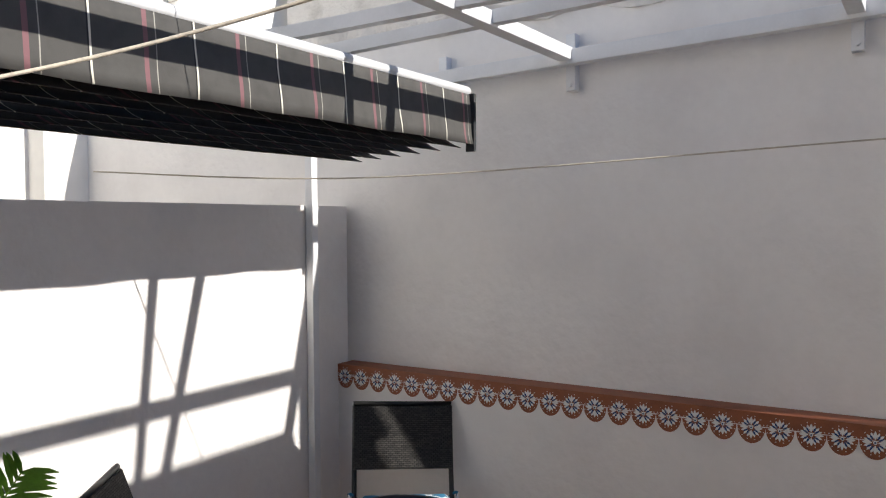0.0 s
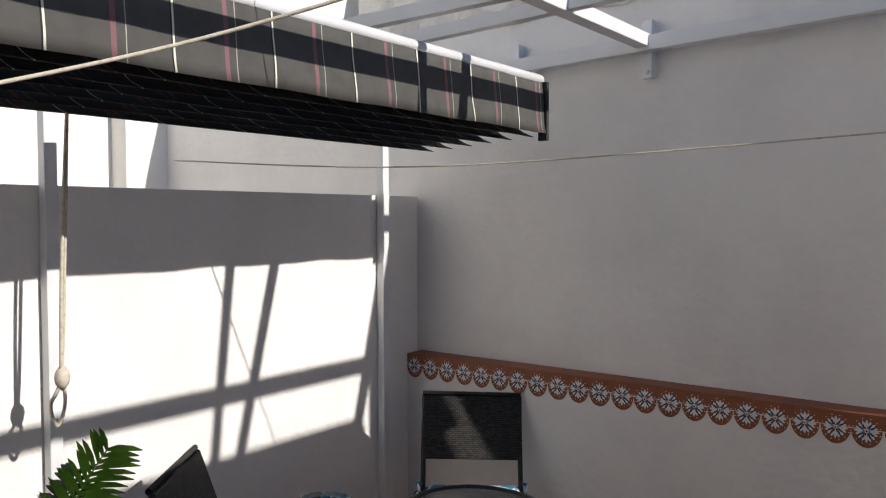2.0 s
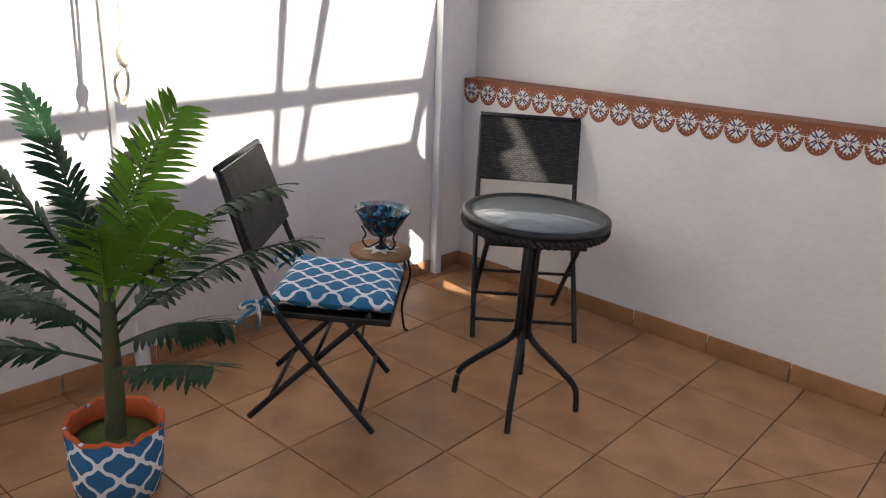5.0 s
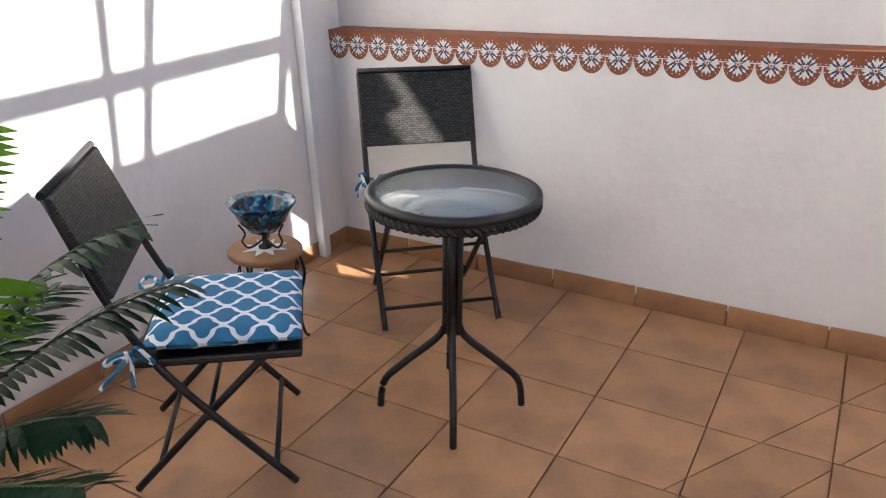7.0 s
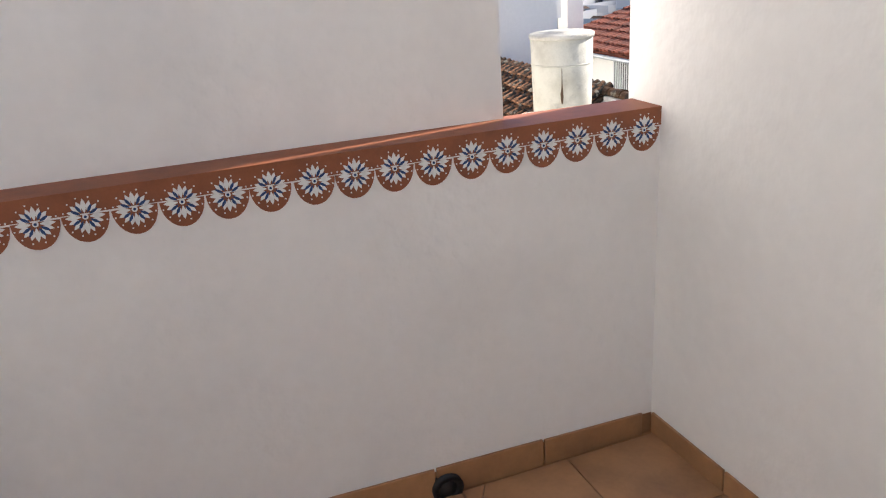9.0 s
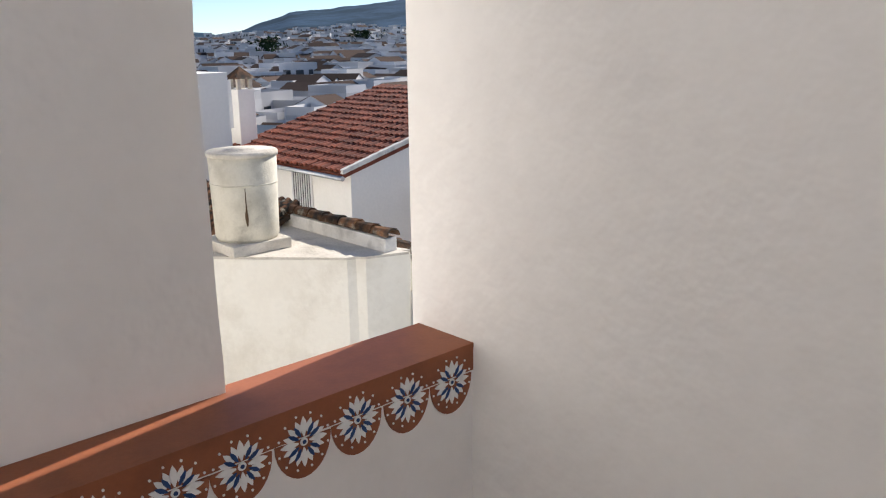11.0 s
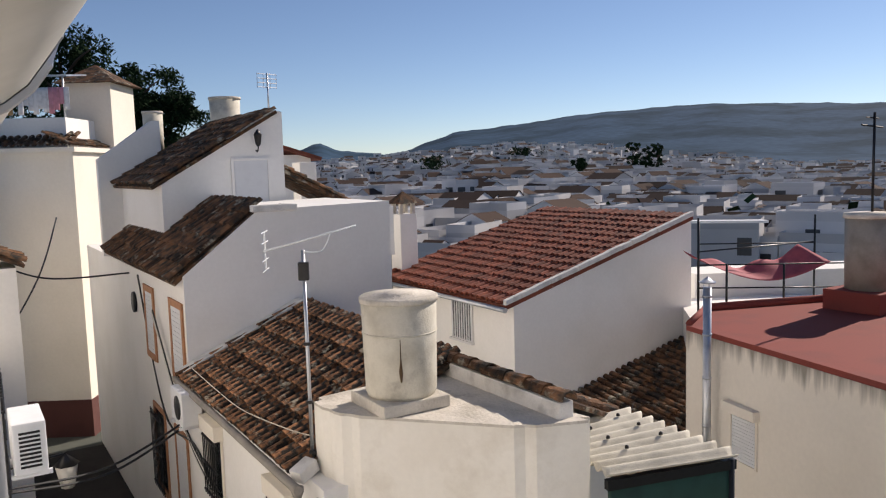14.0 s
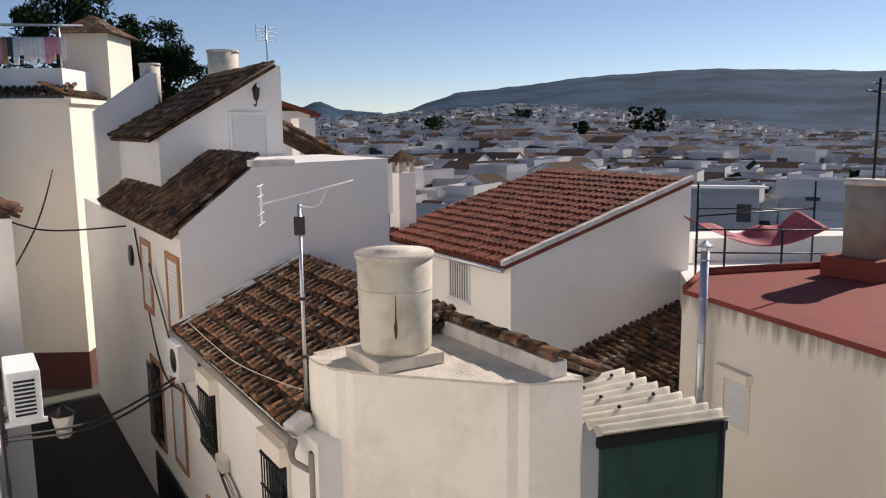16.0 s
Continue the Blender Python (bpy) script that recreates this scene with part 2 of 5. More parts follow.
_l.new(_obj, _map.inputs["Vector"])
_l.new(_map.outputs[0], _runs.inputs["Vector"])
_l.new(_obj, _sep.inputs[0])
_high = math_node(_n, _l, "MULTIPLY", math_node(_n, _l, "ADD", _sep.outputs[2], 2.15), 0.9)
_f = math_node(_n, _l, "MULTIPLY", math_node(_n, _l, "SUBTRACT", math_node(_n, _l, "ADD", _runs.outputs["Fac"], _high), 0.72), 2.6)
_f = math_node(_n, _l, "MINIMUM", math_node(_n, _l, "MAXIMUM", _f, 0.0), 0.85)
_mix.data_type = "RGBA"
_l.new(_f, _mix.inputs["Factor"])
_l.new(next(x for x in _n if x.type == "HUE_SAT").outputs["Color"], _mix.inputs["A"])
_mix.inputs["B"].default_value = (0.22, 0.195, 0.155, 1)
_l.new(_mix.outputs["Result"], _n["Principled BSDF"].inputs["Base Color"])

# striped awning cloth
AWNING = material("striped_awning", (0.075, 0.073, 0.068), 0.9, var=0.12, scale=15, fine=500, bump=0.2, depth=0.001)
_n, _l = AWNING.node_tree.nodes, AWNING.node_tree.links
_sep = _n.new("ShaderNodeSeparateXYZ")
_l.new(next(x for x in _n if x.type == "TEX_COORD").outputs["Object"], _sep.inputs[0])
_prev = next(x for x in _n if x.type == "HUE_SAT").outputs["Color"]
for _shift, _half, _col in ((0.0, 0.011, (0.70, 0.68, 0.58)), (0.012, 0.006, (0.02, 0.02, 0.02)), (0.5, 0.018, (0.20, 0.10, 0.11)), (0.40, 0.004, (0.35, 0.34, 0.30))):
    _p = math_node(_n, _l, "FRACT", math_node(_n, _l, "ADD", math_node(_n, _l, "MULTIPLY", _sep.outputs[1], 1 / 0.33), _shift + 0.5))
    _on = math_node(_n, _l, "LESS_THAN", math_node(_n, _l, "ABSOLUTE", math_node(_n, _l, "SUBTRACT", _p, 0.5)), _half * 1.25)
    _mix = _n.new("ShaderNodeMix")
    _mix.data_type = "RGBA"
    _l.new(_on, _mix.inputs["Factor"])
    _l.new(_prev, _mix.inputs["A"])
    _mix.inputs["B"].default_value = (*_col, 1)
    _prev = _mix.outputs["Result"]
_l.new(_prev, _n["Principled BSDF"].inputs["Base Color"])
DARKCLOTH = material("dark_awning_folds", (0.035, 0.036, 0.04), 0.9, var=0.2, scale=10, fine=300, bump=0.2)

# woven rattan
RATTAN = material("black_rattan", (0.02, 0.019, 0.018), 0.55, var=0.15, scale=30, fine=300, bump=0.0)
_n, _l = RATTAN.node_tree.nodes, RATTAN.node_tree.links
_n["Principled BSDF"].inputs["Specular IOR Level"].default_value = 0.25
_brick, _bp = _n.new("ShaderNodeTexBrick"), _n.new("ShaderNodeBump")
_map = _n.new("ShaderNodeMapping")
_map.inputs["Rotation"].default_value = (radians(90), 0, 0)
_l.new(next(x for x in _n if x.type == "TEX_COORD").outputs["Object"], _map.inputs["Vector"])
_l.new(_map.outputs[0], _brick.inputs["Vector"])
_brick.inputs["Scale"].default_value, _brick.inputs["Mortar Size"].default_value = 42, 0.045
_brick.inputs["Brick Width"].default_value, _brick.inputs["Row Height"].default_value = 0.8, 0.36
_bp.inputs["Strength"].default_value, _bp.inputs["Distance"].default_value = 1.0, 0.004
_l.new(_brick.outputs["Fac"], _bp.inputs["Height"])
_bp.invert = True
_brick.inputs["Color1"].default_value, _brick.inputs["Color2"].default_value, _brick.inputs["Mortar"].default_value = (0.055, 0.051, 0.046, 1), (0.022, 0.021, 0.020, 1), (0.001, 0.001, 0.001, 1)
_l.new(_brick.outputs["Color"], _n["Principled BSDF"].inputs["Base Color"])
_l.new(_bp.outputs[0], _n["Principled BSDF"].inputs["Normal"])

# pebbled table glass and mosaic
FROST = material("pebbled_glass", (0.80, 0.88, 0.86), 0.06, var=0.01, scale=24, fine=60, bump=0.22, depth=0.002)
FROST.node_tree.nodes["Principled BSDF"].inputs["Transmission Weight"].default_value = 0.72
MOSAIC = material("blue_mosaic", (0.02, 0.10, 0.17), 0.18, var=0.1, scale=20, bump=0)
_n, _l = MOSAIC.node_tree.nodes, MOSAIC.node_tree.links
_vor = _n.new("ShaderNodeTexVoronoi")
_vor.distance, _vor.inputs["Scale"].default_value, _vor.inputs["Randomness"].default_value = "CHEBYCHEV", 55, 0.35
_ramp = _n.new("ShaderNodeValToRGB")
_ramp.color_ramp.interpolation = "CONSTANT"
for _k, (_pos, _c) in enumerate(((0.0, (0.003, 0.01, 0.02)), (0.4, (0.006, 0.05, 0.10)), (0.7, (0.012, 0.11, 0.18)), (0.9, (0.08, 0.22, 0.28)))):
    _e = _ramp.color_ramp.elements[_k] if _k < 2 else _ramp.color_ramp.elements.new(_pos)
    _e.position, _e.color = _pos, (*_c, 1)
_sep = _n.new("ShaderNodeSeparateColor")
_l.new(next(x for x in _n if x.type == "TEX_COORD").outputs["Object"], _vor.inputs["Vector"])
_l.new(_vor.outputs["Color"], _sep.inputs[0])
_l.new(_sep.outputs[0], _ramp.inputs[0])
_l.new(_ramp.outputs[0], _n["Principled BSDF"].inputs["Base Color"])


# ---- building helpers ----
def bm_of(verts, faces):
    bm = bmesh.new()
    vs = [bm.verts.new(v) for v in verts]
    for f in faces:
        try:
            bm.faces.new([vs[k] for k in f])
        except ValueError:
            pass
    return bm


def join(*bms):
    out = bms[0]
    for b in bms[1:]:
        off = {v: out.verts.new(v.co) for v in b.verts}
        for f in b.faces:
            g = out.faces.new([off[v] for v in f.verts])
            g.smooth = f.smooth
        b.free()
    return out


def box(x0, y0, z0, x1, y1, z1, bevel=0.0):
    v = [(x, y, z) for x in (x0, x1) for y in (y0, y1) for z in (z0, z1)]
    bm = bm_of(v, [(0, 1, 3, 2), (4, 6, 7, 5), (0, 4, 5, 1), (2, 3, 7, 6), (0, 2, 6, 4), (1, 5, 7, 3)])
    if bevel:
        bmesh.ops.bevel(bm, geom=bm.edges[:], offset=bevel, segments=2, affect="EDGES", profile=0.6)
    return bm


def tube(points, r, seg=8, r1=None, close=False):
    pts = [Vector(p) for p in points]
    verts, faces, n = [], [], len(pts)
    up = Vector((0, 0, 1))
    for k, p in enumerate(pts):
        d = (pts[min(k + 1, n - 1)] - pts[max(k - 1, 0)]).normalized()
        a = d.cross(up if abs(d.z) < 0.95 else Vector((1, 0, 0))).normalized()
        b = d.cross(a)
        rr = r if r1 is None else r + (r1 - r) * k / (n - 1)
        for s in range(seg):
            w = 2 * math.pi * s / seg
            verts.append(p + (a * math.cos(w) + b * math.sin(w)) * rr)
    for k in range(n - 1):
        for s in range(seg):
            faces.append((k * seg + s, k * seg + (s + 1) % seg, (k + 1) * seg + (s + 1) % seg, (k + 1) * seg + s))
    bm = bm_of(verts, faces + [tuple(range(seg))[::-1], tuple(range((n - 1) * seg, n * seg))])
    for f in bm.faces:
        f.smooth = len(f.verts) == 4 and seg > 5
    return bm


def smooth_path(points, per=6):
    """Points along a rounded line through the given ones."""
    p = [Vector(q) for q in points]
    p = [p[0]] + p + [p[-1]]
    out = []
    for k in range(1, len(p) - 2):
        for s in range(per):
            t = s / per
            a, b, c, d = p[k - 1], p[k], p[k + 1], p[k + 2]
            out.append(0.5 * (2 * b + (c - a) * t + (2 * a - 5 * b + 4 * c - d) * t * t + (3 * b - a - 3 * c + d) * t ** 3))
    return out + [p[-1]]


def lathe(profile, seg=32, closed=False):
    verts, faces, n = [], [], len(profile)
    for r, z in profile:
        for s in range(seg):
            w = 2 * math.pi * s / seg
            verts.append((r * math.cos(w), r * math.sin(w), z))
    for k in range(n if closed else n - 1):
        k2 = (k + 1) % n
        for s in range(seg):
            faces.append((k * seg + s, k * seg + (s + 1) % seg, k2 * seg + (s + 1) % seg, k2 * seg + s))
    if not closed:
        faces += [tuple(range(seg))[::-1], tuple(range((n - 1) * seg, n * seg))]
    bm = bm_of(verts, faces)
    for f in bm.faces:
        f.smooth = len(f.verts) == 4
    return bm


def prism(poly, axis, a, b):
    """A polygon of (u, v) pushed along an axis from a to b: x takes (y, z), y takes (x, z), z takes (x, y)."""
    put = {"x": lambda u, v, w: (w, u, v), "y": lambda u, v, w: (u, w, v), "z": lambda u, v, w: (u, v, w)}[axis]
    n = len(poly)
    verts = [put(u, v, a) for u, v in poly] + [put(u, v, b) for u, v in poly]
    bm = bm_of(verts, [tuple(range(n)), tuple(range(n, 2 * n))[::-1]] + [(k, k + n, (k + 1) % n + n, (k + 1) % n) for k in range(n)])
    bmesh.ops.recalc_face_normals(bm, faces=bm.faces[:])
    return bm


def moved(bm, m):
    bm.transform(m)
    return bm


def mesh_of(name, bm, mat):
    bmesh.ops.recalc_face_normals(bm, faces=bm.faces[:])
    me = bpy.data.meshes.new(name)
    bm.to_mesh(me)
    bm.free()
    me.materials.append(mat)
    return me


def part(name, bm, mat, parent=None, label=""):
    ob = new(name, mesh_of(name, bm, mat))
    ob.parent = parent
    return tagged(ob, label) if label else ob


def thing(name, label, category, group="", m=None):
    ob = tagged(new(name), label, category, group)
    if m is not None:
        ob.matrix_world = m
    return ob


def built(name, bm, mat, kind="structure", label="", category=""):
    return tagged(new(name, mesh_of(name, bm, mat)), label, category, "", kind)


# ---- terrace: floor, walls ----
R, LEDGE, TOP = 3.301, 0.955, 2.66


def floor_z(x, y=0.0):
    """The floor falls towards the drain in the north wall, with a valley at x = 2.5."""
    return -0.050 - 0.0346 * min(x, 2.5) + 0.02 * max(0.0, x - 2.5) - 0.0273 * y


LEAN_X, LEAN_Y = math.degrees(math.atan(0.0346)), -math.degrees(math.atan(0.0273))
_bed = [(x, y, floor_z(x, y) - 0.012 if top else -0.5) for top in (1, 0) for y in (-5.6, 0.0) for x in (-0.1, 2.5, 3.4)]
floor = built("floor", bm_of(_bed, [(0, 1, 4, 3), (1, 2, 5, 4), (6, 9, 10, 7), (7, 10, 11, 8), (0, 6, 7, 1), (1, 7, 8, 2), (3, 4, 10, 9), (4, 5, 11, 10), (0, 3, 9, 6), (2, 8, 11, 5)]), GROUT, label="terracotta tiled terrace floor with narrow grout joints")
wall_north = built("wall_north", box(-0.3, 0, -8, R + 0.0, 0.145, LEDGE - 0.004), PLASTER, label="low white plastered parapet wall of the terrace")
_up = box(-4.2, 0.12, LEDGE - 0.004, 2.86, 0.40, TOP)
bmesh.ops.subdivide_edges(_up, edges=_up.edges[:], cuts=24, use_grid_fill=True)
for _v in _up.verts:
    if _v.co.x > 2.8:
        _v.co.x += 0.010 * noise.noise(_v.co * 4) + 0.006 * noise.noise(_v.co * 25)
    if _v.co.y < 0.125:
        _v.co.y += 0.007 * noise.noise(_v.co * 3)
    if _v.co.z > TOP - 0.01:
        _v.co.z += 0.03 * noise.noise(_v.co * 4)
wall_neighbour = built("wall_neighbour", _up, PLASTER, label="uneven white plastered wall of the neighbouring house")
wall_west = built("wall_west", box(-0.16, -5.6, -0.3, 0, 0.085, 1.79, 0.004), PLASTER, label="white plastered boundary wall lit by the sun")
wall_east = built("wall_east", join(box(R, -5.6, -8, R + 0.16, 0.168, 1.82), box(R, -5.6, 1.82, R + 0.16, 0.10, 2.77)), PLASTER, label="white plastered street wall of the terrace")
wall_south = built("wall_south", box(-0.16, -5.8, -0.3, R + 0.16, -5.6, 2.77), PLASTER, label="white plastered house wall")
# added out of view: a white mass whose sunlit side brightens the street
built("wall_bounce", box(-9, -26, -8, R + 0.16, -5.9, 5.5), FACADE, label="unseen white wall added to bounce sunlight into the street")
ledge = built("ledge_top", join(box(-0.0, -0.004, LEDGE - 0.004, R, 0.15, LEDGE + 0.004)), BROWN, label="parapet top painted red-brown")
crust = box(-0.2, 0.1, TOP - 0.02, 2.83, 0.42, TOP + 0.06)
bmesh.ops.subdivide_edges(crust, edges=crust.edges[:], cuts=30, use_grid_fill=True)
for _v in crust.verts:
    _v.co += Vector((0, 0.03 * noise.noise(_v.co * 6), 0.05 * noise.noise(_v.co * 5 + Vector((3, 0, 0)))))
built("wall_coping", crust, OLDWALL, label="crumbling lime-washed wall coping")

# painted frieze: band, scallops and stencilled flowers
S = 0.1065
frieze = tagged(new("frieze", mesh_of("frieze", box(0, -0.003, 0.905, R, 0, LEDGE + 0.002), BROWN)), "red-brown painted frieze of scallops with white flowers", "frieze", "", "structure")


def flat(poly, y0, y1):
    return prism(poly, "y", y0, y1)


def petal(ang, r0, r1, w, y0, y1):
    c, s = math.cos(ang), math.sin(ang)
    pts = []
    for t, h in ((0, 0.15), (0.3, 0.8), (0.55, 1.0), (0.8, 0.6), (1, 0), (0.8, -0.6), (0.55, -1.0), (0.3, -0.8), (0, -0.15)):
        r, q = r0 + (r1 - r0) * t, h * w
        pts.append((c * r - s * q, s * r + c * q))
    return flat(pts, y0, y1)


_sc = flat([(0.0515 * math.cos(a), 0.004 + 0.066 * math.sin(a)) for a in [math.pi + math.pi * k / 14 for k in range(15)]], -0.003, 0)
SCALLOP = mesh_of("scallop", _sc, BROWN)
_w = [petal(k * math.pi / 2, 0.010, 0.043, 0.0058, -0.0048, -0.003) for k in range(4)]
for k in range(4):
    for d in (-0.42, 0.0, 0.42):
        _w.append(petal(math.pi / 4 + k * math.pi / 2 + d, 0.017, 0.040, 0.0046, -0.0046, -0.003))
    for d in (-0.5, 0.0, 0.5):
        _a = math.pi / 4 + k * math.pi / 2 + d
        _w.append(flat([(0.047 * math.cos(_a) + 0.0021 * math.cos(q), 0.047 * math.sin(_a) + 0.0021 * math.sin(q)) for q in [math.pi * 2 * j / 6 for j in range(6)]], -0.0046, -0.003))
_w.append(flat([(0.007 * math.cos(q), 0.007 * math.sin(q)) for q in [math.pi * 2 * j / 10 for j in range(10)]], -0.0046, -0.003))
FLOWER = mesh_of("flower", join(*_w), WHITEPAINT)
_b = []
for k in range(4):
    for d in (-0.24, 0.24):
        _b.append(petal(math.pi / 4 + k * math.pi / 2 + d, 0.012, 0.034, 0.0036, -0.0056, -0.004))
_b.append(flat([(0.0035 * math.cos(q), 0.0035 * math.sin(q)) for q in [math.pi * 2 * j / 8 for j in range(8)]], -0.0056, -0.004))
HEART = mesh_of("navy_petals", join(*_b), NAVY)
for k in range(31):
    sc = new("scallop", SCALLOP)
    sc.parent = frieze
    sc.matrix_basis = pose(S * (k + 0.45) + random.uniform(-0.002, 0.002), 0, 0.897, 0, random.uniform(-2, 2), 0)
    for nm, me in (("flower", FLOWER), ("navy_petals", HEART)):
        ob = new(nm, me)
        ob.parent = sc

# pergola and posts
pergola = thing("pergola", "white painted steel pergola frame above the terrace", "pergola")


def rising(bm):
    """The pergola rises towards the street."""
    for v in bm.verts:
        v.co.z += 0.035 * (v.co.x - 0.9) - 0.003
    return bm


for y0, y1 in ((-1.05, -0.774), (-0.68, -0.678)):
    part("rafter", rising(prism([(-0.1, y0 - 0.022), (R, y1 - 0.022), (R, y1 + 0.022), (-0.1, y0 + 0.022)], "z", 2.40, 2.45)), WHITEMETAL, pergola)
part("wall_rail", rising(box(-0.1, 0.012, 2.375, R, 0.07, 2.44, 0.004)), WHITEMETAL, pergola)
for x in (1.29, 2.42):
    part("crossbar", rising(box(x - 0.03, -5.6, 2.392, x + 0.03, 0.08, 2.447, 0.004)), WHITEMETAL, pergola)
for x in (0.62, 1.29, 2.42, 3.1):
    part("bracket", rising(join(box(x - 0.022, 0.072, 2.27, x + 0.022, 0.122, 2.52, 0.003), tube([(x, 0.06, 2.295), (x, 0.085, 2.295)], 0.01, 6))), WHITEMETAL, pergola)
for y in (-0.222, -1.9, -3.6):
    part("post", box(0.003, y - 0.022, -0.1, 0.048, y + 0.022, 2.36, 0.004), WHITEMETAL, pergola)
part("eave_beam", box(-0.03, -5.6, 2.355, 0.03, 0.08, 2.41, 0.004), WHITEMETAL, pergola)

# awning
awning = thing("awning", "folded dark striped cloth awning on a white rod", "awning", "", pose(-0.03, -0.03, 0.006))
part("rod", join(tube([(0.9, -0.09, 2.283), (0.9, -5.4, 2.283)], 0.023, 10)), WHITEMETAL, awning)


def sheet(fn, nu, nv):
    verts = [fn(u / nu, v / nv) for u in range(nu + 1) for v in range(nv + 1)]
    bm = bm_of(verts, [(u * (nv + 1) + v, u * (nv + 1) + v + 1, (u + 1) * (nv + 1) + v + 1, (u + 1) * (nv + 1) + v) for u in range(nu) for v in range(nv)])
    for f in bm.faces:
        f.smooth = True
    return bm


def thick(bm, t):
    bmesh.ops.recalc_face_normals(bm, faces=bm.faces[:])
    bmesh.ops.solidify(bm, geom=bm.faces[:], thickness=t)
    return bm


part("valance", thick(sheet(lambda u, v: (0.922 + 0.02 * v - 0.012 * noise.noise(Vector((u * 25, v * 2, 0))) * v, -0.10 - 5.3 * u, 2.266 - (0.222 + 0.002 * math.sin(u * 60)) * v), 160, 6), 0.003), AWNING, awning)
part("end_trim", box(0.90, -0.105, 2.012, 0.945, -0.085, 2.27, 0.003), DARKCLOTH, awning)
for k in range(6):
    x0 = 0.84 - 0.10 * k
    part("fold", thick(sheet(lambda u, v, x0=x0, k=k: (x0 + 0.05 * math.cos(v * 2 * math.pi) + 0.008 * noise.noise(Vector((u * 20, k, v))), -0.13 - 0.015 * k - 5.2 * u, 2.102 + 0.075 * math.cos(v * math.pi) * (1 - 0.25 * k / 6) - 0.012 * k + 0.003 * noise.noise(Vector((u * 15, k * 3, 0)))), 80, 12), 0.003), AWNING, awning)

# lines and rope
for nm, pts, r, lab in (("clothes_line", [(0.0, -1.40, 1.90), (0.99, -0.99, 1.86), (2.45, -0.43, 1.945), (R, -0.1, 2.0)], 0.003, "thin white clothes line strung across the terrace"),
                        ("clothes_line", [(0.83, -5.6, 0.92), (0.95, -3.465, 1.64), (1.13, -2.505, 1.94), (1.38, -2.035, 2.12), (1.96, -1.795, 2.27), (R, -1.66, 2.46)], 0.0045, "twisted clothes line strung below the pergola"),
                        ("clothes_line", [(0.85, -1.75, 2.31), (1.26, -1.67, 2.37), (1.73, -1.58, 2.39), (R, -1.39, 2.52)], 0.0015, "thin cord tied to the awning rod")):
    tagged(new(nm, mesh_of(nm, tube(smooth_path(pts, 10), r, 6), ROPE)), lab, "line", "lines over the terrace")
rope = thing("awning_rope", "looped white rope hanging from the awning", "rope", "", pose(-0.025, -0.02, 0))
part("strand", tube(smooth_path([(0.25, -1.905, 2.28), (0.25, -1.93, 1.6), (0.25, -1.95, 1.2), (0.25, -1.985, 1.10), (0.25, -1.965, 1.03), (0.25, -1.94, 1.10), (0.25, -1.95, 1.2)], 8), 0.006, 6), ROPE, rope)
part("strand", tube(smooth_path([(0.262, -1.905, 2.28), (0.262, -1.945, 1.6), (0.258, -1.955, 1.2)], 8), 0.006, 6), ROPE, rope)
part("knot", lathe([(0.004, 1.14), (0.02, 1.16), (0.024, 1.18), (0.02, 1.2), (0.005, 1.22)], 10), ROPE, rope).location = (0.255, -1.95, 0)

# floor tiles, cut along the two creases that run to the drain, and skirting tiles
PITCH, HALF = 0.3615, 0.1785
TILE_ME = mesh_of("floor_tile", box(-HALF, -HALF, -0.012, HALF, HALF, 0.0, 0.0018), TILE)


def clipped(poly, n, c):
    """The part of a polygon on the side where n . p > c."""
    out = []
    for a, b in zip(poly, poly[1:] + poly[:1]):
        da, db = n[0] * a[0] + n[1] * a[1] - c, n[0] * b[0] + n[1] * b[1] - c
        if da >= 0:
            out.append(a)
        if da * db < 0:
            t = da / (da - db)
            out.append((a[0] + (b[0] - a[0]) * t, a[1] + (b[1] - a[1]) * t))
    return out


def area(poly):
    return abs(sum(a[0] * b[1] - b[0] * a[1] for a, b in zip(poly, poly[1:] + poly[:1]))) / 2 if len(poly) > 2 else 0.0


CREASE = (0.866, -0.5)
for i in range(11):
    for j in range(17):
        x, y = 1.525 + PITCH * (i - 4.5), -0.0285 - PITCH * (j + 0.5)
        sx0, sx1 = max(x - HALF, 0.001), min(x + HALF, R - 0.001)
        if sx1 - sx0 < 0.02 or y - HALF < -5.6:
            continue
        cx = (sx0 + sx1) / 2
        at_tile = Matrix.LocRotScale((cx, y, floor_z(cx, y) + random.uniform(-0.0006, 0.0006)), Euler((radians(LEAN_Y), radians(LEAN_X if cx < 2.5 else -1.1), 0)), None)
        pieces = [[(sx0 - cx, -HALF), (sx1 - cx, -HALF), (sx1 - cx, HALF), (sx0 - cx, HALF)]]
        for px_, py_ in ((2.463, -0.033), (2.573, -0.227)):
            c = CREASE[0] * (px_ - cx) + CREASE[1] * (py_ - y)
            if y > -1.2:
                pieces = [q for w in pieces for q in (clipped(w, CREASE, c + 0.002), clipped(w, (-CREASE[0], -CREASE[1]), 0.002 - c)) if area(q) > 0.0004]
        for q in pieces:
            whole = len(pieces) == 1
            ob = new("floor_tile", TILE_ME if whole else mesh_of("floor_tile", prism(q, "z", -0.012, 0.0), TILE))
            ob.parent = floor
            ob.matrix_basis = at_tile @ Matrix.Diagonal(((sx1 - sx0) / (2 * HALF) if whole else 1.0, 1.0, 1.0, 1.0))
SKIRT_ME = mesh_of("skirting_tile", box(-0.1785, -0.010, -0.12, 0.1785, 0.0, 0.0, 0.003), TILE)


def skirt_top(x):
    return 0.018 - 0.028 * x if x < 2.2 else -0.0436 - 0.006 * (x - 2.2)


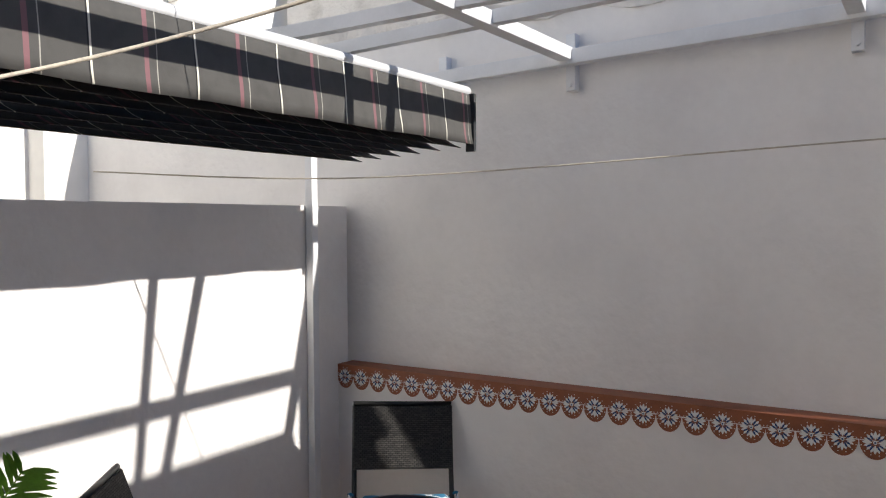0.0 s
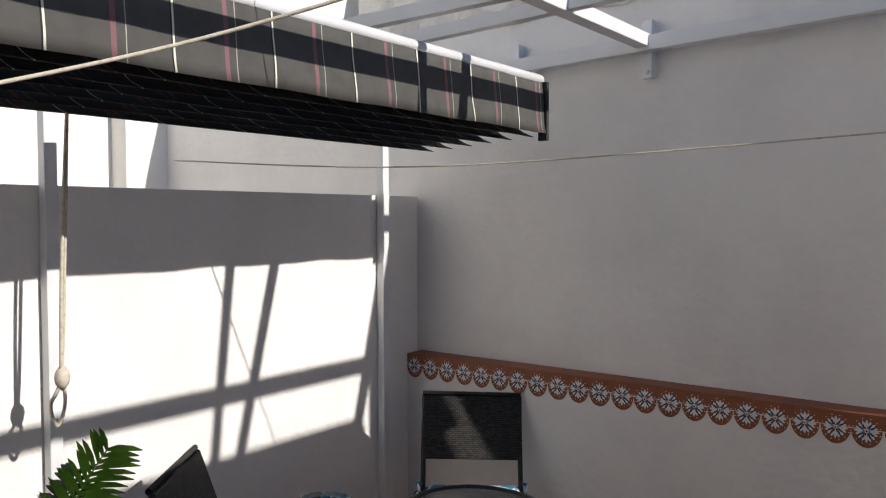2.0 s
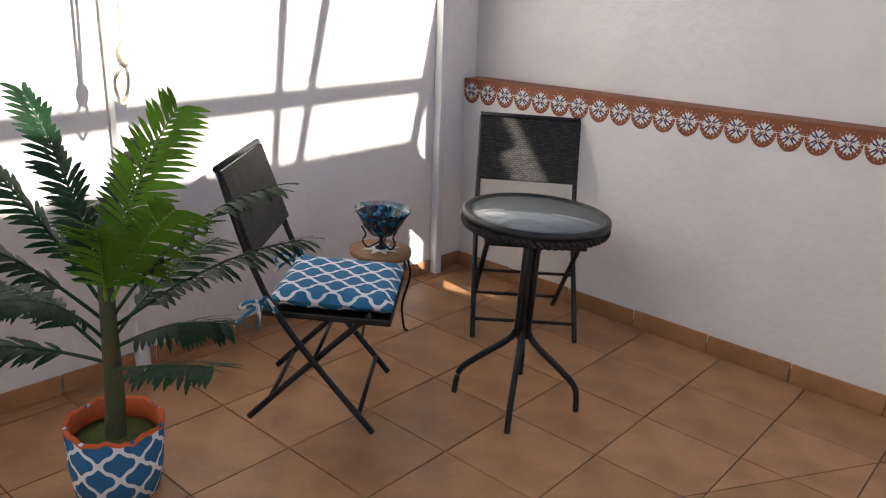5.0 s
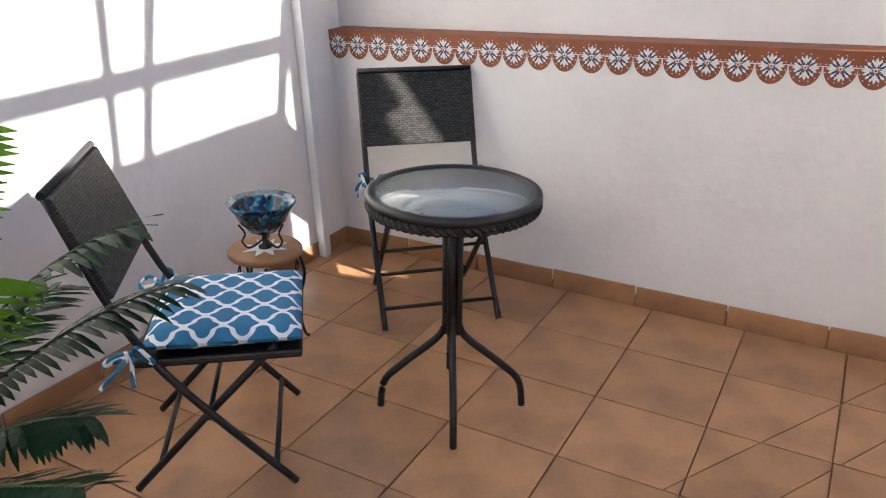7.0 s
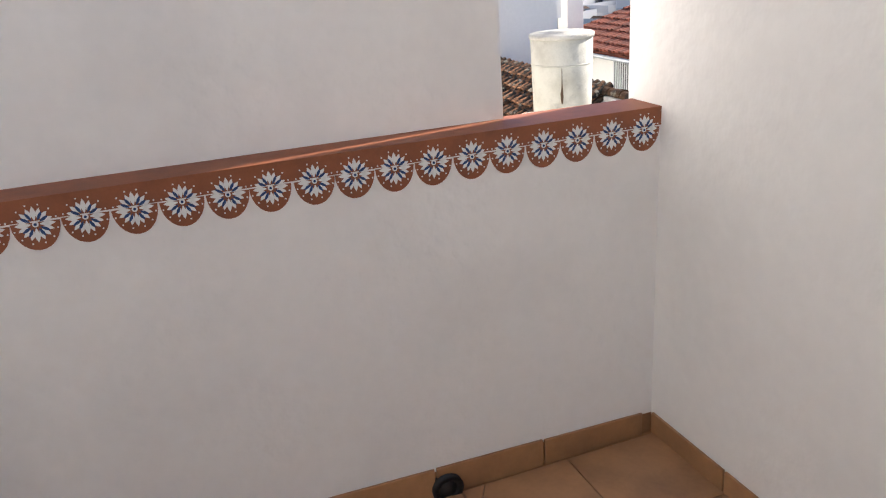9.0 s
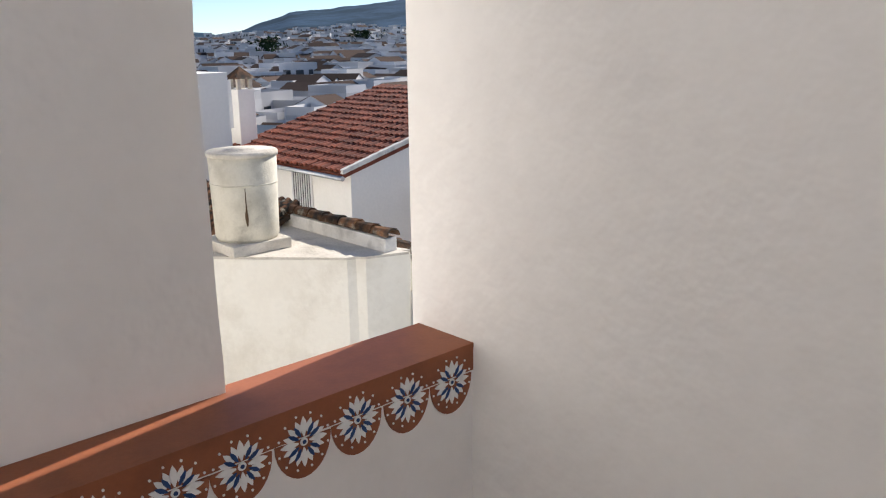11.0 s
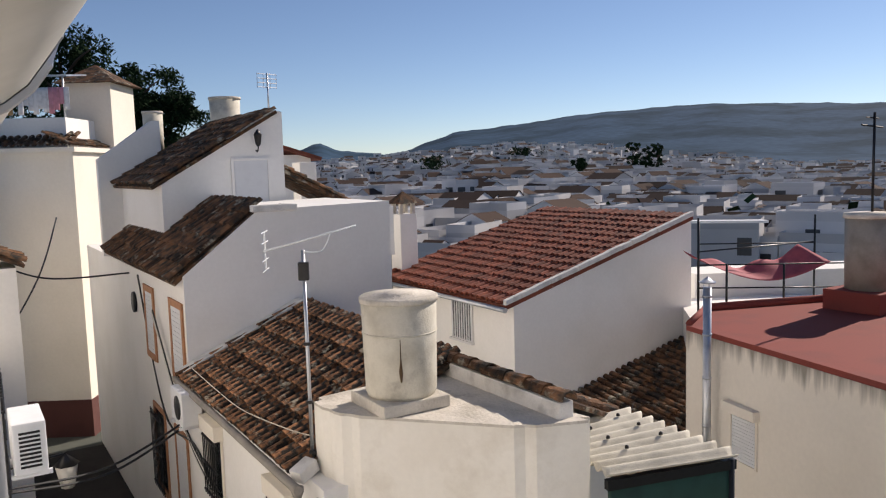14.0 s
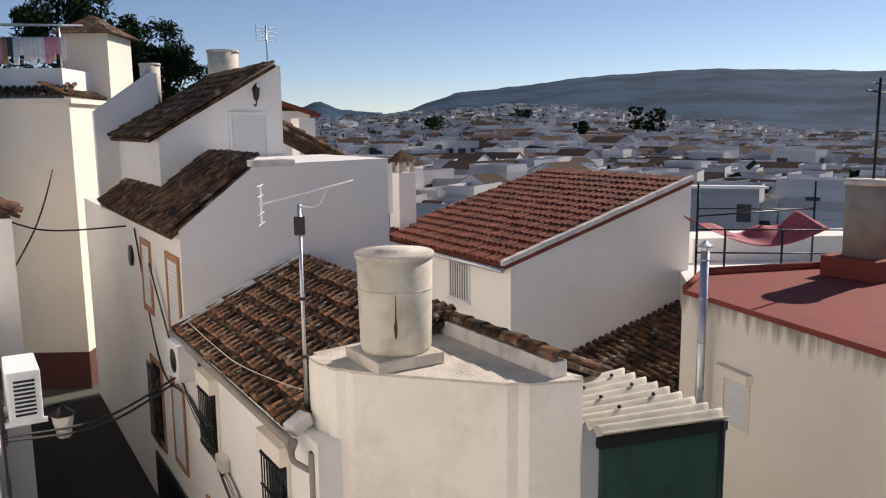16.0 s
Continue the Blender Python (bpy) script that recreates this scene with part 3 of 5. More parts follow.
skirts = {k: tagged(new("baseboard_" + k, mesh_of("baseboard_bed", bm, GROUT)), "row of terracotta skirting tiles", "skirting", "", "structure") for k, bm in (("north", box(0, -0.001, -0.2, R, 0.0, -0.06)), ("west", box(0.0, -5.6, -0.2, 0.001, 0, 0.0)), ("east", box(R - 0.001, -5.6, -0.2, R, 0, -0.07)))}
for k in range(9):
    x = 0.175 + 0.3635 * k
    ob = new("skirting_tile", SKIRT_ME)
    ob.parent = skirts["north"]
    ob.matrix_basis = pose(x, -0.001, skirt_top(x) + random.uniform(-0.002, 0.002), 0, 1.6 if x < 2.2 else 0.35, 0)
for k in range(15):
    for key, x, rz in (("west", 0.001, 90), ("east", R - 0.001, -90)):
        y = -0.195 - 0.3635 * k
        ob = new("skirting_tile", SKIRT_ME)
        ob.parent = skirts[key]
        ob.matrix_basis = pose(x, y, floor_z(x, y) + 0.070, LEAN_Y, 0, 0) @ pose(0, 0, 0, 0, 0, rz)
drain = thing("drain_hole", "round black drain outlet in the skirting", "drain")
part("rim", moved(lathe([(0.03, -0.02), (0.05, -0.02), (0.05, 0.012), (0.03, 0.012)], 20, True), pose(2.57, -0.012, -0.118, 90)), BLACK, drain)
part("hole", moved(lathe([(0.001, 0), (0.031, 0), (0.031, 0.006), (0.001, 0.006)], 20), pose(2.57, -0.012, -0.118, 90)), CABLE, drain)


# ---- terrace furniture ----
def stands(x, y, rz=0.0):
    """A pose on the sloping floor."""
    return pose(x, y, floor_z(x, y), LEAN_Y, LEAN_X, 0) @ pose(0, 0, 0, 0, 0, rz)


def bistro_chair(m, cushion, label, sink=0.0):
    c = thing("folding_chair", label, "chair", "chairs on the terrace", m)
    for s in (-1, 1):
        part("back_leg", tube(smooth_path([(s * 0.215, 0.215, 0.012), (s * 0.215, -0.13, 0.43), (s * 0.215, -0.30, 0.845)], 8), 0.011, 8), BLACK, c)
        part("front_leg", tube(smooth_path([(s * 0.188, -0.215, 0.012), (s * 0.188, 0.0, 0.235), (s * 0.188, 0.19, 0.425)], 6), 0.011, 8), BLACK, c)
    part("stretcher", tube([(-0.215, 0.165, 0.075), (0.215, 0.165, 0.075)], 0.008, 8), BLACK, c)
    part("stretcher", tube([(-0.188, -0.15, 0.075), (0.188, -0.15, 0.075)], 0.008, 8), BLACK, c)
    part("hinge_rod", tube([(-0.215, 0.0, 0.235), (0.215, 0.0, 0.235)], 0.007, 8), BLACK, c)
    seat = moved(box(-0.205, -0.17, -0.012, 0.205, 0.255, 0.012, 0.008), pose(0, 0, 0.435 - sink))
    part("seat", seat, RATTAN, c)
    back = part("backrest", box(-0.222, -0.009, -0.135, 0.222, 0.009, 0.14, 0.006), RATTAN, c)
    back.matrix_basis = pose(0, -0.243, 0.715, 22.0)
    part("top_rail", tube([(-0.222, -0.305, 0.853), (0.222, -0.305, 0.853)], 0.011, 8), BLACK, c)
    if cushion:
        pad = box(-0.2, -0.2, -0.5, 0.2, 0.2, 0.5)
        bmesh.ops.subdivide_edges(pad, edges=pad.edges[:], cuts=14, use_grid_fill=True)
        for v in pad.verts:
            e = max(abs(v.co.x), abs(v.co.y)) / 0.2
            h = 0.026 * math.sqrt(max(0.0, 1 - e ** 6)) + 0.004
            v.co.z = (1 if v.co.z > 0 else -1) * min(abs(v.co.z) * 2, 1) * h + 0.004 * noise.noise(v.co * 14)
        for f in pad.faces:
            f.smooth = True
        pad_ob = tagged(new("seat_cushion", mesh_of("seat_cushion", pad, TRELLIS)), "blue cushion with white trellis tied to a chair seat", "cushion", "cushions on the chairs")
        pad_ob.matrix_world = m @ pose(0, 0.055, 0.478 - sink, 0, 0, 0)
        for s in (-1, 1):
            bow = []
            for d in (-1, 1):
                bow.append(tube(smooth_path([(s * 0.2, -0.19, 0.47), (s * (0.235), -0.20 - d * 0.03, 0.49 - 0.01 * d), (s * 0.225, -0.2 - d * 0.06, 0.45), (s * 0.205, -0.19, 0.468)], 5), 0.006, 5))
                bow.append(tube(smooth_path([(s * 0.21, -0.195, 0.468), (s * 0.24, -0.21 + d * 0.02, 0.44), (s * 0.25, -0.23 + d * 0.04, 0.40)], 5), 0.006, 5))
            part("tie", moved(join(*bow), pose(0, -0.03, -0.478)), TRELLIS, pad_ob)
    return c


bistro_chair(stands(0.628, -1.541, -52.5) @ Matrix.Diagonal((1.03, 1.0, 1.03, 1)), True, "black steel folding chair with woven rattan back and cushion", 0.035)
bistro_chair(stands(0.706, -0.417, -138) @ Matrix.Diagonal((1.05, 1.0, 1.06, 1)), True, "black steel folding chair with woven back behind the table", 0.0)

table = thing("bistro_table", "round black bistro table with pebbled glass top", "table", "", stands(1.135, -1.045, 18) @ Matrix.Diagonal((0.94, 0.94, 1.15, 1)))
part("glass_top", lathe([(0.001, 0.640), (0.247, 0.640), (0.247, 0.645), (0.001, 0.645)], 48), FROST, table, "greenish pebbled glass pane")
part("rim", lathe([(0.243, 0.628), (0.268, 0.628), (0.275, 0.636), (0.272, 0.648), (0.262, 0.652), (0.246, 0.650)], 48, True), BLACK, table)
_braid = []
for s in range(2):
    _braid.append(tube([(math.cos(w) * (0.263 + 0.005 * math.sin(w * 34 + s * math.pi)), math.sin(w) * (0.263 + 0.005 * math.sin(w * 34 + s * math.pi)), 0.618 + 0.008 * math.cos(w * 34 + s * math.pi)) for w in [2 * math.pi * k / 240 for k in range(241)]], 0.0075, 5))
_braid.append(lathe([(0.258, 0.606), (0.266, 0.606), (0.266, 0.628), (0.258, 0.628)], 48, True))
part("braided_apron", join(*_braid), RATTAN, table)
for k in range(4):
    a = k * math.pi / 2 + 0.2
    c, s = math.cos(a), math.sin(a)
    part("arm", tube(smooth_path([(0.03 * c, 0.03 * s, 0.56), (0.10 * c, 0.10 * s, 0.622), (0.255 * c, 0.255 * s, 0.628)], 6), 0.011, 7), BLACK, table)
    part("leg", tube(smooth_path([(0.02 * c, 0.02 * s, 0.30), (0.04 * c, 0.04 * s, 0.235), (0.165 * c, 0.165 * s, 0.145), (0.228 * c, 0.228 * s, 0.09), (0.243 * c, 0.243 * s, 0.010)], 7), 0.012, 8), BLACK, table)
part("column", join(*[tube([(0.02 * math.cos(a), 0.02 * math.sin(a), 0.24), (0.02 * math.cos(a), 0.02 * math.sin(a), 0.6)], 0.014, 8) for a in [k * math.pi / 2 for k in range(4)]]), BLACK, table)

stand = thing("plant_stand", "small round wooden stand with black iron legs", "stand", "", stands(0.352, -0.988, 16) @ Matrix.Diagonal((0.88, 0.88, 1.0, 1)))
part("tabletop", lathe([(0.001, 0.36), (0.145, 0.36), (0.15, 0.366), (0.15, 0.378), (0.145, 0.384), (0.001, 0.384)], 36), WOOD, stand)
_star = [((0.095 if k % 2 == 0 else 0.045) * math.cos(math.pi * k / 8), (0.095 if k % 2 == 0 else 0.045) * math.sin(math.pi * k / 8)) for k in range(16)]
part("star_inlay", prism(_star, "z", 0.384, 0.3855), WHITEPAINT, stand, "cream star inlay")
for k in range(3):
    a = k * 2 * math.pi / 3 + 0.5
    c, s = math.cos(a), math.sin(a)
    part("leg", tube(smooth_path([(0.125 * c, 0.125 * s, 0.36), (0.15 * c, 0.15 * s, 0.27), (0.12 * c, 0.12 * s, 0.14), (0.135 * c, 0.135 * s, 0.03), (0.155 * c, 0.155 * s, 0.01)], 7), 0.006, 7), BLACK, stand)
    for d in (-1, 1):
        a2 = a + d * 0.45
        part("scroll", tube([(0.13 * math.cos(a2 + q * 0.035 * math.cos(q)), 0.13 * math.sin(a2 + q * 0.035 * math.cos(q)), 0.325 + 0.03 * math.sin(q) * (1 - q / 9)) for q in [j * 0.35 for j in range(22)]], 0.0035, 5), BLACK, stand)
bowl = thing("mosaic_bowl", "blue glass mosaic bowl in a black iron holder on the stand", "bowl", "", stands(0.352, -0.988) @ pose(0, 0, 0.386) @ Matrix.Diagonal((0.80, 0.80, 0.92, 1)))
part("bowl", lathe([(0.001, 0.062), (0.06, 0.07), (0.10, 0.11), (0.125, 0.155), (0.15, 0.185), (0.148, 0.19), (0.118, 0.158), (0.092, 0.115), (0.055, 0.078), (0.001, 0.070)], 40), MOSAIC, bowl)
part("base_column", lathe([(0.03, 0.0), (0.03, 0.008), (0.012, 0.012), (0.012, 0.05), (0.025, 0.062)], 12), BLACK, bowl)
for k in range(3):
    a = k * 2 * math.pi / 3
    part("holder_arm", tube(smooth_path([(0.012 * math.cos(a), 0.012 * math.sin(a), 0.03), (0.07 * math.cos(a), 0.07 * math.sin(a), 0.01), (0.10 * math.cos(a), 0.10 * math.sin(a), 0.04), (0.085 * math.cos(a), 0.085 * math.sin(a), 0.07), (0.11 * math.cos(a), 0.11 * math.sin(a), 0.11)], 6), 0.005, 6), BLACK, bowl)

# palm
pot = thing("potted_palm", "artificial palm in a cloth covered pot", "plant", "", stands(0.62, -2.32))
part("pot_cover", lathe([(0.001, 0.0), (0.115, 0.0), (0.128, 0.08), (0.135, 0.215), (0.130, 0.22), (0.125, 0.215), (0.122, 0.12), (0.001, 0.12)], 36), POTCLOTH, pot, "blue and white trellis cloth cover")
_lining = lathe([(0.1215, 0.13), (0.1245, 0.217), (0.132, 0.2215), (0.1365, 0.213), (0.1375, 0.214), (0.132, 0.225), (0.122, 0.219), (0.1195, 0.13)], 48, True)
for _v in _lining.verts:
    if _v.co.z > 0.2:
        _w = math.atan2(_v.co.y, _v.co.x)
        _v.co.z += 0.006 * math.sin(_w * 7) + 0.004 * math.sin(_w * 17)
part("lining", _lining, ORANGE, pot, "orange lining")
part("moss", lathe([(0.001, 0.165), (0.05, 0.175), (0.118, 0.162), (0.118, 0.125), (0.001, 0.125)], 24), MOSS, pot)
part("stem", tube(smooth_path([(0, 0, 0.14), (-0.005, 0.008, 0.30), (0.006, 0.0, 0.46), (0.0, 0.0, 0.66)], 6), 0.031, 12, 0.020), STEM, pot)


def frond(az, lean, length, base, mat, droop, leaves=23, width=0.12, face=False):
    """One feather leaf: a bent rib and pairs of leaflets."""
    d, side = Vector((math.cos(az), math.sin(az), 0)), Vector((-math.sin(az), math.cos(az), 0))
    side = Vector((0.75, 0.66, 0)) if face else side
    rib = []
    for k in range(13):
        t = k / 12
        a = lean - droop * t * t
        rib.append((rib[-1] if rib else Vector((0, 0, base))) + (d * math.cos(a) + Vector((0, 0, 1)) * math.sin(a)) * (length / 12 if k else 0))
    bms = [tube(rib, 0.006, 5, 0.002)]
    verts, faces = [], []
    for k in range(leaves * 2):
        t = 0.28 + 0.72 * (k // 2) / (leaves - 1)
        q = min(t * 12, 11.99)
        p = rib[int(q)].lerp(rib[int(q) + 1], q % 1)
        tan = (rib[int(q) + 1] - rib[int(q)]).normalized()
        s = (side - tan * side.dot(tan)).normalized() * (1 if k % 2 else -1)
        up = tan.cross(side).normalized()
        ln = width * (0.55 + 0.45 * math.sin(math.pi * (t - 0.15) / 0.95)) * random.uniform(0.9, 1.1)
        w = (s * 0.80 + tan * (0.5 + 0.4 * t) + up * random.uniform(-0.25, 0.1)).normalized()
        cross = w.cross(up).normalized() * 0.0085
        n0 = len(verts)
        for f, g in ((0, 0.5), (0.35, 1.0), (0.75, 0.8), (1.0, 0.12)):
            c = p + w * ln * f - Vector((0, 0, 1)) * 0.25 * ln * f * f
            verts += [c - cross * g, c + cross * g + up * 0.002]
        for j in range(3):
            faces.append((n0 + 2 * j, n0 + 2 * j + 1, n0 + 2 * j + 3, n0 + 2 * j + 2))
    lf = bm_of(verts, faces)
    bmesh.ops.solidify(lf, geom=lf.faces[:], thickness=0.0008)
    bms.append(lf)
    part("frond", join(*bms), mat, pot, "pale green frond with sunlight in its colour" if mat is LIME else "")


# azimuth, lean, length, height on the stem, leaf, droop; the pale, sunlit-coloured fronds stand upright
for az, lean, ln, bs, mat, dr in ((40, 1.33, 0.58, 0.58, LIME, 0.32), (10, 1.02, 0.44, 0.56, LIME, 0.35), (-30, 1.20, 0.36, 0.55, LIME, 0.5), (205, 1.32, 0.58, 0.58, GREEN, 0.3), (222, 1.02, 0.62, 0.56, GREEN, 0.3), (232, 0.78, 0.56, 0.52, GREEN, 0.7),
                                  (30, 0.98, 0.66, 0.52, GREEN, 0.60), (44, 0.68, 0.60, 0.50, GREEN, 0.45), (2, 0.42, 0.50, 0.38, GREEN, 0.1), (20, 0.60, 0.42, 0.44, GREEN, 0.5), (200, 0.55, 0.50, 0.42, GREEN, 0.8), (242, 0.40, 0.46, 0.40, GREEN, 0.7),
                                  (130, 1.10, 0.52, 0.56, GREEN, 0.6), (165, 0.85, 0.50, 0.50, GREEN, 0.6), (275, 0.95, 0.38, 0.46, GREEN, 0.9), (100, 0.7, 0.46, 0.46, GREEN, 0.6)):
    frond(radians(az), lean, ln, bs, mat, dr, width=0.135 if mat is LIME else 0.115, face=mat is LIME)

# ---- ground, street and distance ----
def ramp_of(v, table):
    for (a, p), (b, q) in zip(table, table[1:]):
        if v <= b:
            return p + (q - p) * max(0.0, (v - a) / (b - a))
    return table[-1][1]


EYE = Vector((3.1, 0.34, 1.68))
TOWN_TOP = [(-180, -1.0), (-20, 0.5), (20, 0.2), (30, 0.9), (36, 1.35), (42, 1.1), (48, 0.3), (56, -0.6), (70, -1.0), (180, -1.0)]
RIDGE = [(-180, 1.0), (0, 2.0), (12, 1.9), (18, 1.55), (21.6, 1.3), (22.3, 1.6), (22.9, 1.75), (23.5, 1.6), (24.2, 1.25), (27.5, 0.9), (29, 1.05), (32.5, 2.25), (40, 3.0), (44, 3.35), (50, 3.55), (56, 3.3), (62, 2.95), (90, 2.0), (180, 1.0)]


def town_level(d, bearing):
    """Height of the roofs at a distance, as the town climbs the far hillside."""
    t = max(0.0, min(1.0, math.log(max(d, 45) / 45) / math.log(600 / 45)))
    a = -6.6 + (t ** 0.8) * (ramp_of(bearing, TOWN_TOP) + 6.6)
    return EYE.z + d * math.tan(radians(a))


def ground_z(d, bearing):
    if d < 30:
        return -6.6
    z = town_level(min(d, 700), bearing) - 6.0
    if d < 60:
        z = -6.6 + (z + 6.6) * (d - 30) / 30
    if d > 700:
        z += (d - 700) * -0.004
        ridge = EYE.z + 3000 * math.tan(radians(ramp_of(bearing, RIDGE)))
        w = max(0.0, min(1.0, (d - 1300) / 1700))
        w = w * w * (3 - 2 * w)
        n = noise.noise(Vector((math.sin(radians(bearing)) * d * 0.004, math.cos(radians(bearing)) * d * 0.004, 0)))
        z = z + (ridge - z) * w + n * 12 * w * (1 - w) * 4
        z += w * 8 * noise.noise(Vector((bearing * 0.55, 3.1, d * 0.0007))) + w * 3 * noise.noise(Vector((bearing * 2.3, 7.7, d * 0.002)))
        if d > 3100:
            z -= (d - 3100) * 0.12
    return z


rings = [0.5, 8, 16, 24, 30, 38, 46, 60, 80, 110, 150, 210, 300, 420, 560, 700, 900, 1150, 1400, 1650, 1900, 2150, 2400, 2650, 2850, 3000, 3150, 3500, 4400]
verts, faces, NB = [], [], 720
for d in rings:
    for k in range(NB):
        b = -180 + 360 * k / NB
        verts.append((EYE.x + d * math.sin(radians(b)), EYE.y + d * math.cos(radians(b)), ground_z(d, b)))
for i in range(len(rings) - 1):
    for k in range(NB):
        faces.append((i * NB + k, i * NB + (k + 1) % NB, (i + 1) * NB + (k + 1) % NB, (i + 1) * NB + k))
ground = built("ground", bm_of(verts, faces + [tuple(range(NB))]), SCRUB, label="valley floor and wooded hills, blue haze in their colour, reaching the horizon")
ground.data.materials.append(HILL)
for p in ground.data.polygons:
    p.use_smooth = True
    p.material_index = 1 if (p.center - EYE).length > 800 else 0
built("road", box(3.3, -12, -6.58, 6.4, 26, -6.55), ASPHALT, label="narrow shaded street paved in dark stone")

# far town: many small houses with roofs and windows
tw, tf, rw, rf, dw, df = [], [], [], [], [], []
rnd = random.Random(7)


def quad(vs, fs, pts):
    n = len(vs)
    vs.extend(pts)
    fs.append(tuple(range(n, n + len(pts))))


def town_house(cx, cy, z, w, d, h, ang, gable):
    c, s = math.cos(ang), math.sin(ang)

    def at(x, y, zz):
        return (cx + c * x - s * y, cy + s * x + c * y, z + zz)
    n = len(tw)
    tw.extend(at(x, y, zz) for x in (-w, w) for y in (-d, d) for zz in (-5, h))
    tf.extend(tuple(n + k for k in f) for f in ((0, 1, 3, 2), (4, 6, 7, 5), (0, 4, 5, 1), (2, 3, 7, 6), (1, 5, 7, 3)))
    if gable:
        r = 0.45 * w
        quad(rw, rf, [at(-w * 1.06, -d * 1.04, h), at(-w * 1.06, d * 1.04, h), at(0, d * 1.04, h + r), at(0, -d * 1.04, h + r)])
        quad(rw, rf, [at(w * 1.06, d * 1.04, h), at(w * 1.06, -d * 1.04, h), at(0, -d * 1.04, h + r), at(0, d * 1.04, h + r)])
        quad(tw, tf, [at(-w, -d, h), at(w, -d, h), at(0, -d, h + r * 0.97)])
        quad(tw, tf, [at(-w, d, h), at(0, d, h + r * 0.97), at(w, d, h)])
    else:
        for q in (-1, 1):
            quad(tw, tf, [at(-w, q * d, h), at(w, q * d, h), at(w, q * d, h + 0.7), at(-w, q * d, h + 0.7)])
            quad(tw, tf, [at(q * w, -d, h), at(q * w, d, h), at(q * w, d, h + 0.7), at(q * w, -d, h + 0.7)])
    for q in (-1, 1):
        for k in range(rnd.randint(2, 4)):
            x, zz = rnd.uniform(-0.7, 0.7) * w, rnd.choice((h - 1.9, h - 4.4))
            quad(dw, df, [at(x - 0.5, q * d * 1.012, zz), at(x + 0.5, q * d * 1.012, zz), at(x + 0.5, q * d * 1.012, zz + 1.3), at(x - 0.5, q * d * 1.012, zz + 1.3)])
            y = rnd.uniform(-0.7, 0.7) * d
            quad(dw, df, [at(q * w * 1.012, y - 0.5, zz), at(q * w * 1.012, y + 0.5, zz), at(q * w * 1.012, y + 0.5, zz + 1.3), at(q * w * 1.012, y - 0.5, zz + 1.3)])


for k in range(6500):
    d = 62 * math.exp(rnd.random() ** 0.8 * math.log(640 / 62))
    b = rnd.uniform(14, 70)
    if d < 70 and b < 22:
        continue
    x, y = EYE.x + d * math.sin(radians(b)), EYE.y + d * math.cos(radians(b))
    if x < 23 and y < 32:
        continue
    far = min(1.0, 0.6 + d / 500)
    w, dd = rnd.uniform(1.5, 3.2) * far, rnd.uniform(1.9, 4.4) * far
    h = rnd.uniform(3.0, 8.5)
    town_house(x, y, town_level(d, b) - 6 - rnd.uniform(0, 2.5) + (1.0 if d > 150 else -0.5), w, dd, h, radians(rnd.choice((0, 90)) + 25 * math.sin(d / 60) + rnd.uniform(-12, 12)), rnd.random() < 0.4)


def stuff(name, vs, fs, mat, label, category):
    me = bpy.data.meshes.new(name)
    me.from_pydata(vs, [], fs)
    me.materials.append(mat)
    return tagged(new(name, me), label, category, "", "stuff")


stuff("town_walls", tw, tf, TOWNWALL, "whitewashed houses of the town across the valley", "houses")
stuff("town_roofs", rw, rf, TOWNROOF, "brown tiled roofs of the town across the valley", "roofs")
stuff("town_windows", dw, df, TOWNDARK, "dark windows of the houses across the valley", "windows")


# groves and garden trees between the houses
gv, gf = [], []
for k in range(150):
    d, b = 75 * math.exp(rnd.random() ** 0.7 * math.log(620 / 75)), rnd.uniform(15, 70)
    size = rnd.uniform(1.0, 2.4)
    base = Vector((EYE.x + d * math.sin(radians(b)), EYE.y + d * math.cos(radians(b)), town_level(d, b) - 2.6))
    for _ in range(70):
        q = base + Vector((rnd.gauss(0, 0.55) * size, rnd.gauss(0, 0.55) * size, abs(rnd.gauss(0, 0.6)) * size))
        u, v = (Vector((rnd.uniform(-1, 1), rnd.uniform(-1, 1), rnd.uniform(-1, 1))) * 0.32 * size for _k in range(2))
        quad(gv, gf, [q - u, q + v, q + u, q - v])
stuff("town_trees", gv, gf, PINE, "dark trees scattered among the houses across the valley", "trees")


